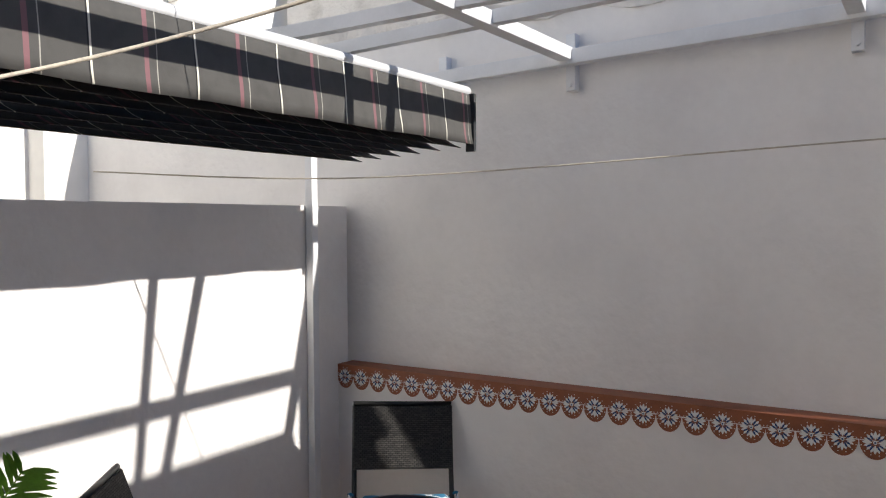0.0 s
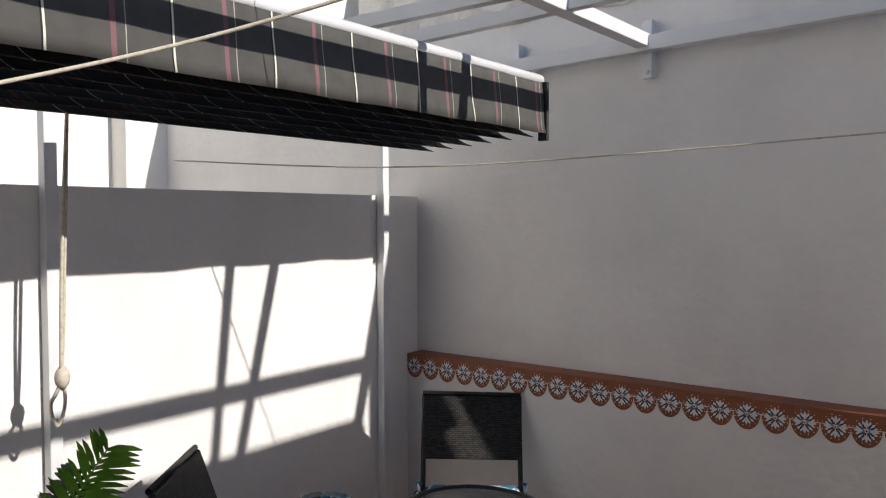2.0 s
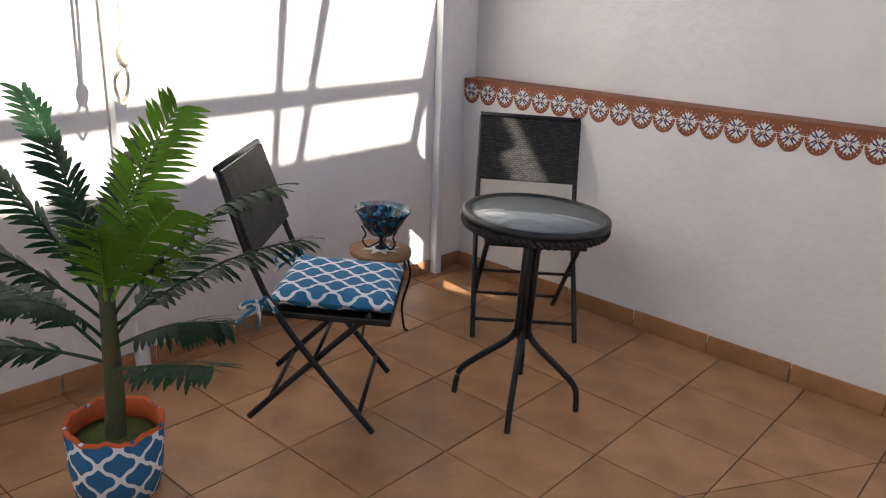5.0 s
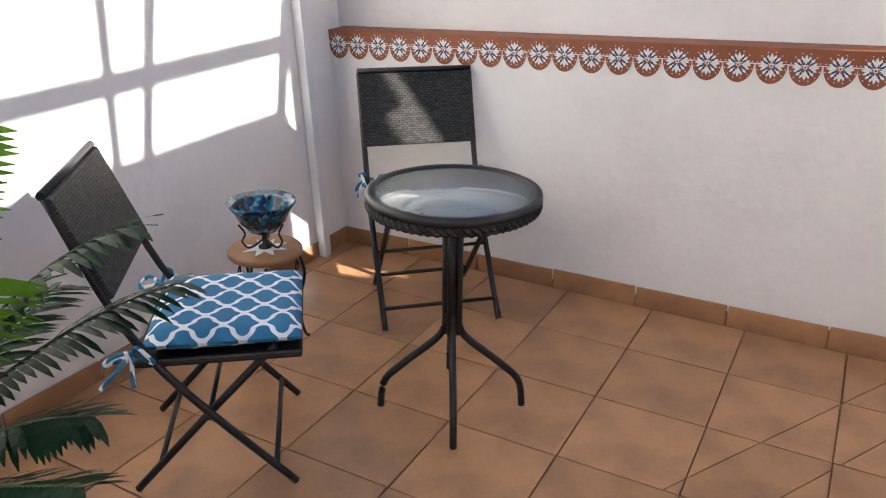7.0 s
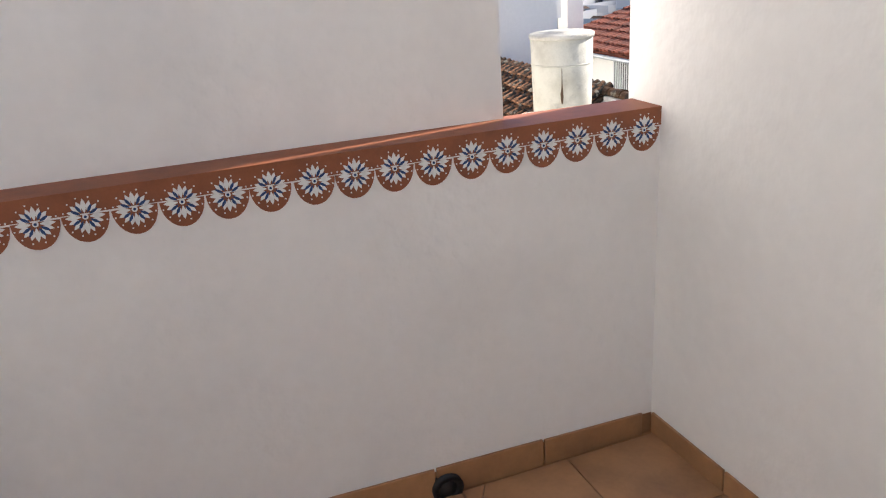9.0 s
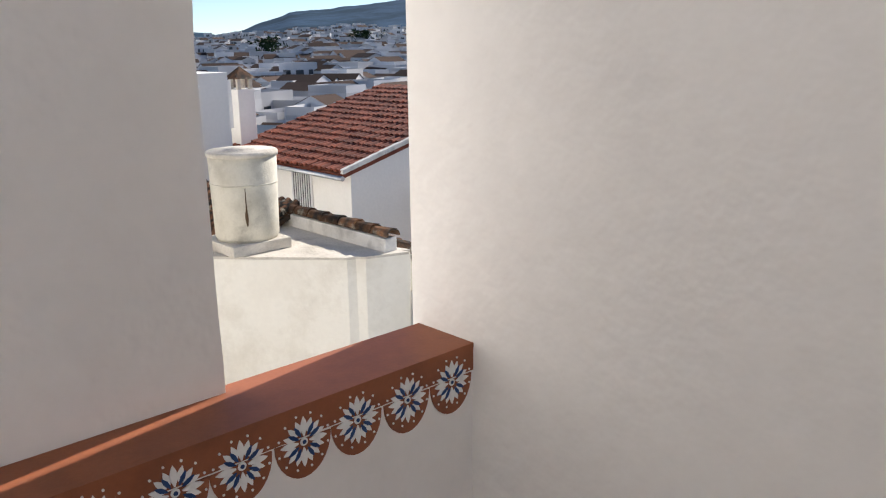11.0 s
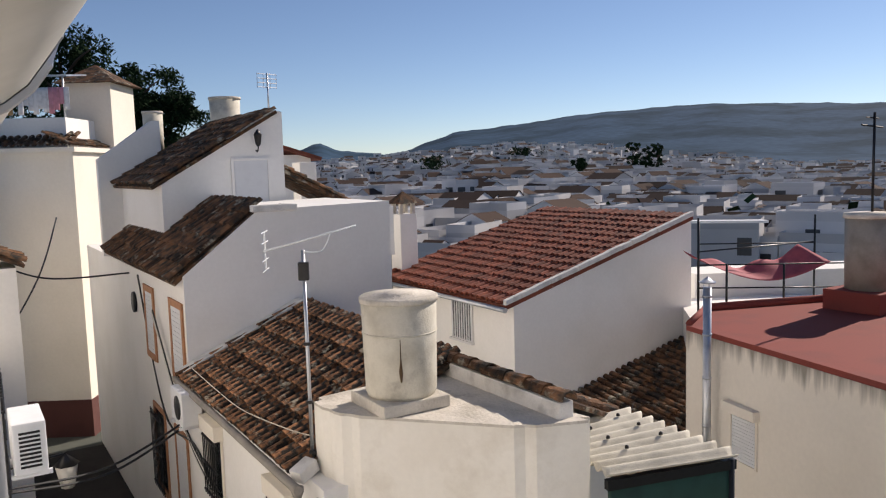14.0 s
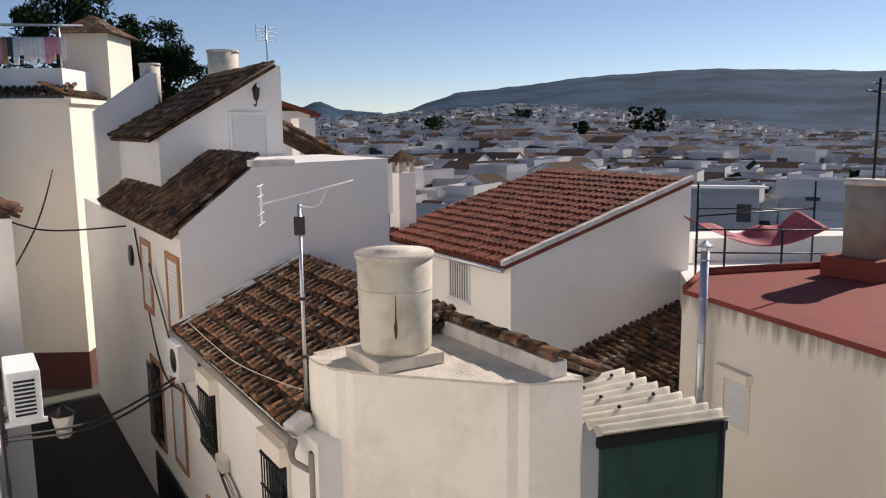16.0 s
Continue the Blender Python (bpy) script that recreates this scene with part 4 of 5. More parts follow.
# ---- trees ----
def tree(x, y, z, height, spread, label, n=900, leaf=0.35, tall=0.5, seed=1):
    rn = random.Random(seed)
    t = thing("tree", label, "tree", "", pose(x, y, z))
    part("trunk", tube(smooth_path([(0, 0, -3), (0.1, 0, height * 0.3), (-0.1, 0.1, height * 0.6), (0, 0, height * 0.9)], 5), height * 0.03, 8, height * 0.008), BARK, t)
    for k in range(5):
        a = k * 1.3
        part("limb", tube(smooth_path([(0, 0, height * (0.35 + 0.1 * k)), (spread * 0.4 * math.cos(a), spread * 0.4 * math.sin(a), height * (0.45 + 0.1 * k)), (spread * 0.8 * math.cos(a), spread * 0.8 * math.sin(a), height * (0.5 + 0.1 * k))], 4), height * 0.012, 6, 0.03), BARK, t)
    vs, fs = [], []
    clumps = [(Vector((rn.gauss(0, 0.38) * spread, rn.gauss(0, 0.38) * spread, height * (1 - tall) + rn.random() * height * tall)), rn.uniform(0.14, 0.32) * spread) for _ in range(60)]
    for k in range(n):
        c, r = clumps[k % len(clumps)]
        q = Vector((rn.gauss(0, 1), rn.gauss(0, 1), rn.gauss(0, 0.7))).normalized() * r * rn.random() ** 0.4
        p = c + q
        u = Vector((rn.uniform(-1, 1), rn.uniform(-1, 1), rn.uniform(-1, 1))).normalized() * leaf * rn.uniform(0.5, 1.2)
        v = u.cross(Vector((rn.uniform(-1, 1), rn.uniform(-1, 1), rn.uniform(-1, 1)))).normalized() * leaf * 0.6
        i = len(vs)
        vs += [p - u, p + v * 0.5, p + u, p - v * 0.5]
        fs.append((i, i + 1, i + 2, i + 3))
    me = bpy.data.meshes.new("crown")
    me.from_pydata(vs, [], fs)
    me.materials.append(PINE)
    ob = new("crown", me)
    ob.parent = t
    return t


tree(10.6, 66, -2, 14.2, 4.5, "tall dark pine behind the rooftops", 12000, 0.26, 0.65, 2)
tree(15.2, 63.5, -2, 11.6, 3.2, "dark pine beside the water tanks", 9000, 0.25, 0.7, 3)
tree(17.3, 62.5, -2, 9.4, 3.0, "dark pine behind a tiled roof", 9000, 0.25, 0.75, 4)
for k, (b, d, h, sp, tl) in enumerate(((31, 330, 12, 6, 0.7), (41.6, 210, 12, 1.9, 0.9), (45.2, 300, 17, 3.2, 0.9), (46.1, 305, 16, 3.2, 0.9), (46.9, 300, 17, 3.0, 0.9), (29.6, 120, 6, 3, 0.7), (37.5, 380, 12, 7, 0.6), (62, 240, 9, 6, 0.6), (33.5, 75, 5, 2.2, 0.7))):
    tree(EYE.x + d * math.sin(radians(b)), EYE.y + d * math.cos(radians(b)), town_level(d, b) - 6, h, sp, "dark tree among the houses of the town", 1300, 0.8 if d > 100 else 0.3, tl, 20 + k)


# ---- roofs ----
def tile_shape(w, length, r, seg=6):
    """One curved roof tile lying along x, its crown up, thick at the lower end."""
    vs, fs = [], []
    for x, rr, lift in ((0, r, 0.012), (length, r * 0.82, 0.0)):
        for th in (1.0, 0.8):
            for k in range(seg + 1):
                a = math.pi * k / seg
                vs.append((x, math.cos(a) * rr * th * w, math.sin(a) * rr * th + lift))
    m = seg + 1
    for k in range(seg):
        fs.append((k, k + 1, 2 * m + k + 1, 2 * m + k))
        fs.append((m + k, 3 * m + k, 3 * m + k + 1, m + k + 1))
        fs.append((k, m + k, m + k + 1, k + 1))
    return vs, fs


def tiled_field(o, along, up, nrm, n_cols, n_rows, pitch, course, r, seed=1, jitter=0.02):
    """Vertices and faces of curved tiles on a slope from corner o; along the eave, up the slope."""
    rn = random.Random(seed)
    vs, fs = [], []
    base, bf = tile_shape(1.0, course * 1.18, r, 5)
    for i in range(n_cols):
        for j in range(n_rows):
            a, l = rn.gauss(0, jitter), rn.gauss(0, 0.006)
            q = o + along * (pitch * (i + 0.5)) + up * (course * j + rn.gauss(0, 0.012))
            n = len(vs)
            for x, y, z in base:
                y2 = y + a * x
                vs.append(tuple(q + up * x + along * y2 + nrm * (z + l + 0.012 * (1 - x / course))))
            fs.extend(tuple(n + k for k in f) for f in bf)
    return vs, fs


def roof_field(name, parent, o, along, up, n_cols, n_rows, pitch, course, r, mat, seed=1, jitter=0.02):
    along, up = Vector(along).normalized(), Vector(up).normalized()
    vs, fs = tiled_field(Vector(o), along, up, along.cross(up).normalized() * (1 if along.cross(up).z > 0 else -1), n_cols, n_rows, pitch, course, r, seed, jitter)
    me = bpy.data.meshes.new(name)
    me.from_pydata(vs, [], fs)
    me.materials.append(mat)
    ob = tagged(new(name, me), kind="stuff")
    ob.parent = parent
    return ob


def slab(a, b, c, d, t):
    """A sloping slab with these four corners, t thick."""
    v = [Vector(p) for p in (a, b, c, d)]
    n = (v[1] - v[0]).cross(v[3] - v[0]).normalized()
    n = n if n.z > 0 else -n
    v += [p - n * t for p in v]
    return bm_of(v, [(0, 1, 2, 3), (7, 6, 5, 4), (0, 4, 5, 1), (1, 5, 6, 2), (2, 6, 7, 3), (3, 7, 4, 0)])


def window(parent, o, along, w, h, out, frame_mat=OCHRE, grille=False, shutter=False, surround=0.09):
    """A window in a wall: o is its lower corner, out the wall's normal."""
    o, along, out, up = Vector(o), Vector(along).normalized(), Vector(out).normalized(), Vector((0, 0, 1))
    m = Matrix((along, out, up)).transposed().to_4x4()
    m.translation = o
    win = part("window", moved(box(0, -0.12, 0, w, 0.005, h), m), SHUTTER if shutter else DARKGLASS, parent)
    s = surround
    part("surround", moved(join(box(-s, 0, -s, 0, 0.03, h + s), box(w, 0, -s, w + s, 0.03, h + s), box(0, 0, h, w, 0.03, h + s), box(0, 0, -s, w, 0.04, 0)), m), frame_mat, win)
    if shutter:
        for k in range(14):
            part("slat", moved(box(0.02, 0.006, h * k / 14 + 0.004, w - 0.02, 0.022, h * (k + 1) / 14 - 0.004), m), SHUTTER, win)
    if grille:
        for k in range(8):
            part("bar", moved(box(w * k / 7 - 0.008, 0.10, 0, w * k / 7 + 0.008, 0.116, h), m), BLACK, win)
        for q in (0.05, 0.5, 0.92):
            part("rail", moved(box(-0.04, 0.09, h * q, w + 0.04, 0.126, h * q + 0.02), m), BLACK, win)
    return win


# house with the lichen roof on the street's far side
hA = thing("house_lichen_roof", "whitewashed street house under a lichen-covered tile roof", "house")
part("wall", box(6.32, 8.2, -7, 10.6, 14.2, -1.86), FACADE, hA)
part("wall_gable", prism([(6.32, -1.86), (8.42, -0.86), (10.6, -1.86)], "y", 13.9, 14.2), FACADE, hA)
roofA = part("roof", slab((6.18, 8.78, -1.83), (6.18, 14.2, -1.83), (8.42, 14.2, -0.83), (8.42, 8.78, -0.83), 0.06), OLDTILES, hA)
part("roof", slab((10.6, 7.9, -1.8), (8.42, 7.0, -0.83), (8.42, 14.2, -0.83), (10.6, 14.2, -1.8), 0.06), OLDTILES, hA)
roof_field("tiles_far_side", hA, (10.6, 14.2, -1.78), (0, -1, 0), (-2.18, 0, 0.95), 31, 7, 0.2, 0.33, 0.085, OLDTILES, 3)
_v, _f = tile_shape(1.0, 0.4, 0.088, 6)
OLD_TILE_ME = mesh_of("roof_tile", bm_of(_v, _f), OLDTILE)
_slope = math.degrees(math.atan2(1.0, 2.24))
for i in range(4, 31):
    for j in range(8):
        ob = new("roof_tile", OLD_TILE_ME)
        ob.parent = roofA
        ob.matrix_basis = pose(6.14 + (0.325 * j + random.gauss(0, 0.015)) * math.cos(radians(_slope)), 8.1 + 0.2 * i + random.gauss(0, 0.008), -1.83 + 0.325 * j * math.sin(radians(_slope)) + random.uniform(0, 0.02), random.gauss(0, 2), -_slope + 1.5, random.gauss(0, 2.5))
part("ridge", join(*[moved(bm_of(*tile_shape(1.0, 0.42, 0.11)), pose(8.46 + random.gauss(0, 0.01), 6.55 + 0.36 * k, -0.84 + random.uniform(0, 0.015), 0, 0, 90 + random.gauss(0, 2))) for k in range(21)]), OLDTILES, hA)
part("ridge_bed", box(8.36, 6.6, -1.12, 8.56, 14.1, -0.85, 0.02), OLDWALL, hA, "rough mortar bed under the ridge tiles")
part("mortar_verge", slab((6.2, 14.0, -1.72), (6.2, 14.32, -1.72), (8.46, 14.32, -0.70), (8.46, 14.0, -0.70), 0.14), OLDWALL, hA)
# gutter and downpipe take the shade-darkened grey in place of shadow
part("gutter", tube([(6.1, 8.42, -1.88), (6.1, 14.2, -1.86)], 0.055, 10), SHADEGREY, hA)
part("downpipe", join(lathe([(0.035, -0.14), (0.04, -0.1), (0.075, -0.02), (0.075, 0.03), (0.06, 0.03), (0.03, -0.13)], 12), tube(smooth_path([(0, 0, -0.12), (0.02, -0.02, -0.22), (0.16, -0.14, -0.33), (0.18, -0.16, -0.45), (0.18, -0.16, -4.8)], 5), 0.036, 10)), SHADEGREY, hA).matrix_basis = pose(6.12, 8.5, -1.9)
part("verge_block", moved(box(-0.14, -0.1, -0.08, 0.14, 0.1, 0.08, 0.02), pose(6.3, 8.72, -1.78, 0, -20, 20)), OLDWALL, hA)
part("roof_cable", tube(smooth_path([(6.24, 13.7, -1.55), (6.3, 12.2, -1.66), (6.28, 10.9, -1.62), (6.42, 9.6, -1.55), (6.46, 8.9, -1.45)], 8), 0.007, 5), ROPE, hA)
for y in (12.25, 9.15):
    window(hA, (6.315, y, -3.5), (0, 1, 0), 0.72, 1.05, (-1, 0, 0), CREAM, True, False, 0.06)
    part("lintel", box(6.17, y - 0.08, -2.44, 6.33, y + 0.8, -2.2, 0.01), CREAM, hA)
for y in (12.3, 10.4):
    window(hA, (6.315, y, -6.1), (0, 1, 0), 0.8, 1.5, (-1, 0, 0), OCHRE, True, False, 0.1)

# white block with the water tank
blk = thing("white_block", "white rendered roof block with a rough screed top", "building")
_poly = [(6.5, 8.95), (6.5, 8.45), (6.62, 8.12), (7.95, 6.66), (8.72, 6.38), (8.62, 6.8), (8.42, 7.6), (8.4, 9.2)]
_bb = prism(_poly, "z", -7, -1.06)
bmesh.ops.bevel(_bb, geom=[e for e in _bb.edges if abs(e.verts[0].co.z - e.verts[1].co.z) > 1], offset=0.12, segments=4, affect="EDGES")
part("wall", _bb, BLOCKWALL, blk)
_top = prism(_poly, "z", -1.064, -1.03)
bmesh.ops.bevel(_top, geom=[e for e in _top.edges if abs(e.verts[0].co.z - e.verts[1].co.z) > 0.02], offset=0.12, segments=4, affect="EDGES")
part("screed", _top, CONCRETE, blk)
tank = thing("water_tank", "cream fibre-cement water tank with a cracked lid", "tank", "", pose(7.30, 8.13, -1.03) @ Matrix.Diagonal((0.95, 0.95, 1.0, 1)))
part("plinth", box(-0.47, -0.44, 0, 0.42, 0.46, 0.14, 0.02), CONCRETE, tank)
part("body", lathe([(0.40, 0.13), (0.43, 0.2), (0.44, 0.6), (0.455, 1.22), (0.44, 1.23), (0.001, 1.23)], 40), TANKMAT, tank)
part("seam", lathe([(0.449, 0.86), (0.456, 0.865), (0.456, 0.875), (0.450, 0.88)], 40, True), TANKMAT, tank)
part("lid", lathe([(0.001, 1.30), (0.20, 1.30), (0.21, 1.285), (0.45, 1.28), (0.475, 1.265), (0.475, 1.215), (0.46, 1.212), (0.001, 1.212)], 40), CONCRETE, tank, "weathered grey lid")
part("rust_streak", moved(prism([(-0.008, 0.36), (-0.020, 0.44), (-0.025, 0.50), (-0.012, 0.56), (-0.007, 0.62), (-0.004, 0.84), (0.004, 0.85), (0.006, 0.64), (0.015, 0.54), (0.021, 0.46), (0.010, 0.37)], "y", -0.4475, -0.43), pose(0, 0, 0, 0, 0, -28)), RUST, tank, "dark rust streak")


def antenna(x, y, z, h, ang, label):
    t = thing("television_antenna", label, "antenna", "antennas on the roofs", pose(x, y, z, 0, 0, ang))
    part("mast", tube([(0, 0, 0), (0, 0, h)], 0.022, 8), GALVA, t)
    part("boom", tube([(-0.45, 0, h + 0.0), (0.62, 0, h + 0.26)], 0.014, 6), WHITEMETAL, t)
    part("strut", tube(smooth_path([(0, 0, h - 0.02), (0.22, 0, h - 0.02), (0.33, 0, h + 0.19)], 4), 0.012, 6), WHITEMETAL, t)
    for k in range(14):
        x0 = -0.05 + k * 0.051
        part("element", tube([(x0, -0.10, h + 0.11 + x0 * 0.243), (x0, 0.10, h + 0.11 + x0 * 0.243)], 0.006, 5), WHITEMETAL, t)
    part("reflector", join(*[tube([(-0.43, -0.22, h + q), (-0.43, 0.22, h + q)], 0.007, 5) for q in (-0.22, -0.1, 0.1, 0.22)], tube([(-0.43, 0, h - 0.22), (-0.43, 0, h + 0.22)], 0.012, 5)), WHITEMETAL, t)
    part("amplifier", box(-0.06, -0.06, h - 0.35, 0.06, 0.04, h - 0.14, 0.01), BLACK, t)
    for q in (0.3, 0.9, 1.6):
        part("clamp", box(-0.035, -0.035, q, 0.035, 0.035, q + 0.04, 0.008), BLACK, t)
    return t


antenna(6.46, 8.85, -1.95, 2.72, -28, "galvanised roof mast with a white television antenna")

# corrugated lean-to with green netting
lean = thing("corrugated_lean_to", "corrugated fibre-cement lean-to with green netting", "shed")
_nu = 60
def sheet_at(u, v):
    a, d, b, c = Vector((9.0, 7.72, 0)), Vector((8.72, 6.26, 0)), Vector((10.47, 7.76, 0)), Vector((10.29, 5.84, 0))
    p = a.lerp(d, v).lerp(b.lerp(c, v), u)
    return (p.x + 0.03 * math.sin(v * 2 * math.pi * 9) * (u > 0.98), p.y, -1.6 + 0.035 * math.sin(v * 2 * math.pi * 9))


part("sheet", thick(sheet(sheet_at, 20, 108), 0.012), ASBESTOS, lean)
for k in range(7):
    part("bolt", moved(lathe([(0.025, 0), (0.02, 0.03), (0.001, 0.04)], 8), pose(*[c + d for c, d in zip(sheet_at(0.35 + 0.4 * (k % 2), (k + 0.25) / 9), (0, 0, 0.012))])), BLACK, lean)
part("net", thick(sheet(lambda u, v: (8.72 + 1.5 * u, 6.26 - 0.36 * u + 0.04 * math.sin(u * 18) * v, -1.68 - 2.4 * v), 24, 6), 0.006), NET, lean)
part("post", tube([(10.24, 5.9, -6), (10.24, 5.9, -1.66)], 0.04, 8), BLACK, lean)
part("beam", moved(box(0, -0.04, -0.06, 1.62, 0.04, 0.05), pose(8.72, 6.28, -1.72, 0, 0, -13.5)), BLACK, lean)

# low house behind, with a dark tile roof
hB = thing("house_dark_roof", "low house with a dark mossy tile roof", "house")
part("wall", box(13.9, 10.4, -7.5, 19.8, 14.4, -5.2), FACADE, hB)
part("roof", slab((13.4, 9.8, -5.0), (20, 9.8, -3.6), (20, 14.42, -2.85), (13.4, 14.42, -4.35), 0.08), OLDTILES, hB)
roof_field("tiles", hB, (13.4, 9.8, -4.97), (6.6, 0, 1.45), (0, 4.6, 0.7), 32, 14, 0.21, 0.34, 0.088, OLDTILES, 5)

# house with the red tile roof
hC = thing("house_red_roof", "white house with a bright red tile roof", "house")
part("wall", prism([(13.62, -7.5), (19.45, -7.5), (19.45, 0.16), (13.62, -1.42)], "y", 14.45, 20.2), FACADE, hC)
part("roof", slab((13.35, 14.4, -1.47), (13.35, 20.4, -1.47), (19.45, 20.4, 0.19), (19.45, 14.4, 0.19), 0.1), REDTILES, hC)
roof_field("tiles", hC, (13.3, 20.35, -1.44), (0, -1, 0), (6.1, 0, 1.66), 27, 16, 0.22, 0.392, 0.095, REDTILES, 6, 0.004)
part("verge", join(*[moved(box(-0.02, -0.07, -0.06, 0.46, 0.07, 0.06, 0.025), pose(13.35 + 0.45 * k * 0.965, 14.42, -1.40 + 0.45 * k * 0.263, 0, -15.2 + random.gauss(0, 1), random.gauss(0, 1.5))) for k in range(14)]), OLDWALL, hC, "whitewashed mortar verge")
part("gutter", tube([(13.28, 14.3, -1.55), (13.28, 20.4, -1.55)], 0.06, 8), GALVA, hC)
for y, z, w, h in ((16.15, -2.62, 0.85, 1.05), (18.6, -2.3, 0.7, 0.75)):
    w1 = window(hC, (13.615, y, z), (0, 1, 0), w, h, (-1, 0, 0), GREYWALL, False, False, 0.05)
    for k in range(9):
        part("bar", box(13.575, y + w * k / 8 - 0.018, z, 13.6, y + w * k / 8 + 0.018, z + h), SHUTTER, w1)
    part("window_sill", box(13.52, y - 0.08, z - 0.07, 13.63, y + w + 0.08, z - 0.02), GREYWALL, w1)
chim = part("chimney", box(13.75, 19.9, -2.2, 14.3, 20.5, 0.35, 0.02), FACADE, hC)
part("chimney_vents", join(*[box(13.78 + dx, 19.93 + dy, 0.35, 13.88 + dx, 20.03 + dy, 0.65) for dx in (0, 0.38) for dy in (0, 0.42)]), CONCRETE, chim)
part("chimney_cap", bm_of([(13.68, 19.83, 0.65), (14.37, 19.83, 0.65), (14.37, 20.57, 0.65), (13.68, 20.57, 0.65), (14.02, 20.2, 1.0)], [(0, 1, 2, 3), (0, 1, 4), (1, 2, 4), (2, 3, 4), (3, 0, 4)]), OLDTILES, chim)

# house with the stepped gables
hD = thing("house_stepped_gables", "white village house with stepped gables and mossy roofs", "house")
part("wall_low", prism([(6.38, -7), (10.5, -7), (10.5, 1.02), (7.8, 0.98), (6.38, -0.12)], "y", 14.35, 17.6), FACADE, hD)
part("street_wall", box(6.42, 17.5, -7, 9.0, 26.5, -0.4), FACADE, hD)
part("roof_low", slab((6.2, 14.4, -0.22), (6.2, 21.8, -0.22), (7.75, 21.8, 0.97), (7.75, 14.4, 0.97), 0.07), OLDTILES, hD)
roof_field("tiles_low", hD, (6.17, 21.8, -0.18), (0, -1, 0), (1.58, 0, 1.19), 35, 6, 0.21, 0.36, 0.088, OLDTILES, 8)
part("coping", join(*[moved(box(-0.02, -0.1, -0.06, 0.3, 0.12, 0.07, 0.03), pose(7.7 + 0.27 * k, 14.4, 1.0 + 0.005 * k, 0, random.gauss(0, 3), 0)) for k in range(3)]), OLDWALL, hD)
part("wall_upper", prism([(6.85, -0.5), (9.6, -0.5), (9.6, 3.02), (9.35, 3.06), (6.85, 1.45)], "y", 17.75, 23.5), FACADE, hD)
part("roof_upper", slab((6.62, 17.7, 1.42), (6.62, 23.6, 1.42), (9.45, 23.6, 3.05), (9.45, 17.7, 3.05), 0.07), OLDTILES, hD)
roof_field("tiles_upper", hD, (6.6, 22.6, 1.45), (0, -1, 0), (2.83, 0, 1.63), 24, 9, 0.21, 0.355, 0.088, OLDTILES, 9)
part("side_wall", prism([(6.3, -0.4), (7.9, -0.4), (7.9, 3.1), (7.7, 3.1), (6.3, 2.1)], "y", 22.4, 22.7), FACADE, hD)
part("back_roof", slab((9.7, 18.2, 1.75), (9.7, 20.2, 1.75), (11.6, 20.2, 0.75), (11.6, 18.2, 0.75), 0.07), OLDTILES, hD)
roof_field("tiles_back", hD, (11.6, 18.2, 0.78), (0, 1, 0), (-1.9, 0, 1.0), 10, 6, 0.22, 0.36, 0.09, OLDTILES, 12)
part("wall_right", box(9.6, 17.75, -0.5, 12.4, 20.5, 0.72), FACADE, hD)
window(hD, (8.42, 17.745, 0.88), (1, 0, 0), 0.78, 1.05, (0, -1, 0), FACADE, False, True, 0.06)
for y, w in ((17.0, 0.7), (14.6, 0.78)):
    window(hD, (6.375, y, -2.02), (0, 1, 0), w, 1.28, (-1, 0, 0), OCHRE, False, True, 0.13)
window(hD, (6.375, 16.6, -4.9), (0, 1, 0), 0.9, 1.7, (-1, 0, 0), OCHRE, True, False, 0.1)
window(hD, (6.375, 14.8, -4.7), (0, 1, 0), 0.8, 1.5, (-1, 0, 0), OCHRE, False, True, 0.1)
part("dark_dado", box(6.33, 14.35, -6.6, 6.375, 17.6, -5.3), BLACK, hD)
part("oval_window", moved(lathe([(0.001, 0), (0.24, 0), (0.24, 0.05), (0.001, 0.05)], 16), Matrix.Translation((6.415, 19.2, -1.2)) @ pose(0, 0, 0, 0, -90, 0)), BLACK, hD)
lamp = thing("wall_lantern", "black iron lantern on the gable", "lantern", "", pose(8.95, 17.74, 2.28))
part("lantern_body", moved(lathe([(0.02, -0.05), (0.06, 0.0), (0.09, 0.2), (0.10, 0.21), (0.04, 0.30), (0.01, 0.34)], 6), pose(0, -0.18, 0)), BLACK, lamp)
part("lantern_arm", tube(smooth_path([(0, 0, -0.12), (0, -0.12, -0.16), (0, -0.18, -0.05)], 5), 0.015, 6), BLACK, lamp)
for x, y, z, r, h in ((9.75, 22.6, 2.4, 0.42, 1.35), (7.95, 23.4, 2.35, 0.27, 1.05)):
    tk = thing("water_tank", "cream roof water tank behind a tiled roof", "tank", "tanks on the roofs", pose(x, y, z))
    part("body", lathe([(r * 0.95, 0), (r, h), (0.001, h)], 28), TANKMAT, tk)
    part("lid", lathe([(0.001, h + 0.04), (r * 1.06, h + 0.02), (r * 1.06, h - 0.05), (0.001, h - 0.03)], 28), CONCRETE, tk)
grid_ant = thing("television_antenna", "roof mast with a grid television antenna", "antenna", "antennas on the roofs", pose(9.5, 18.3, 2.9, 0, 0, 20))
part("mast", tube([(0, 0, 0), (0, 0, 1.05)], 0.02, 6), GALVA, grid_ant)
for q in (0.72, 0.82, 0.92, 1.02):
    part("element", tube([(-0.28, 0, q), (0.28, 0, q)], 0.009, 5), GALVA, grid_ant)
for q in (-0.28, -0.1, 0.1, 0.28):
    part("element", tube([(q, 0.02, 0.7), (q, 0.02, 1.05)], 0.007, 5), GALVA, grid_ant)

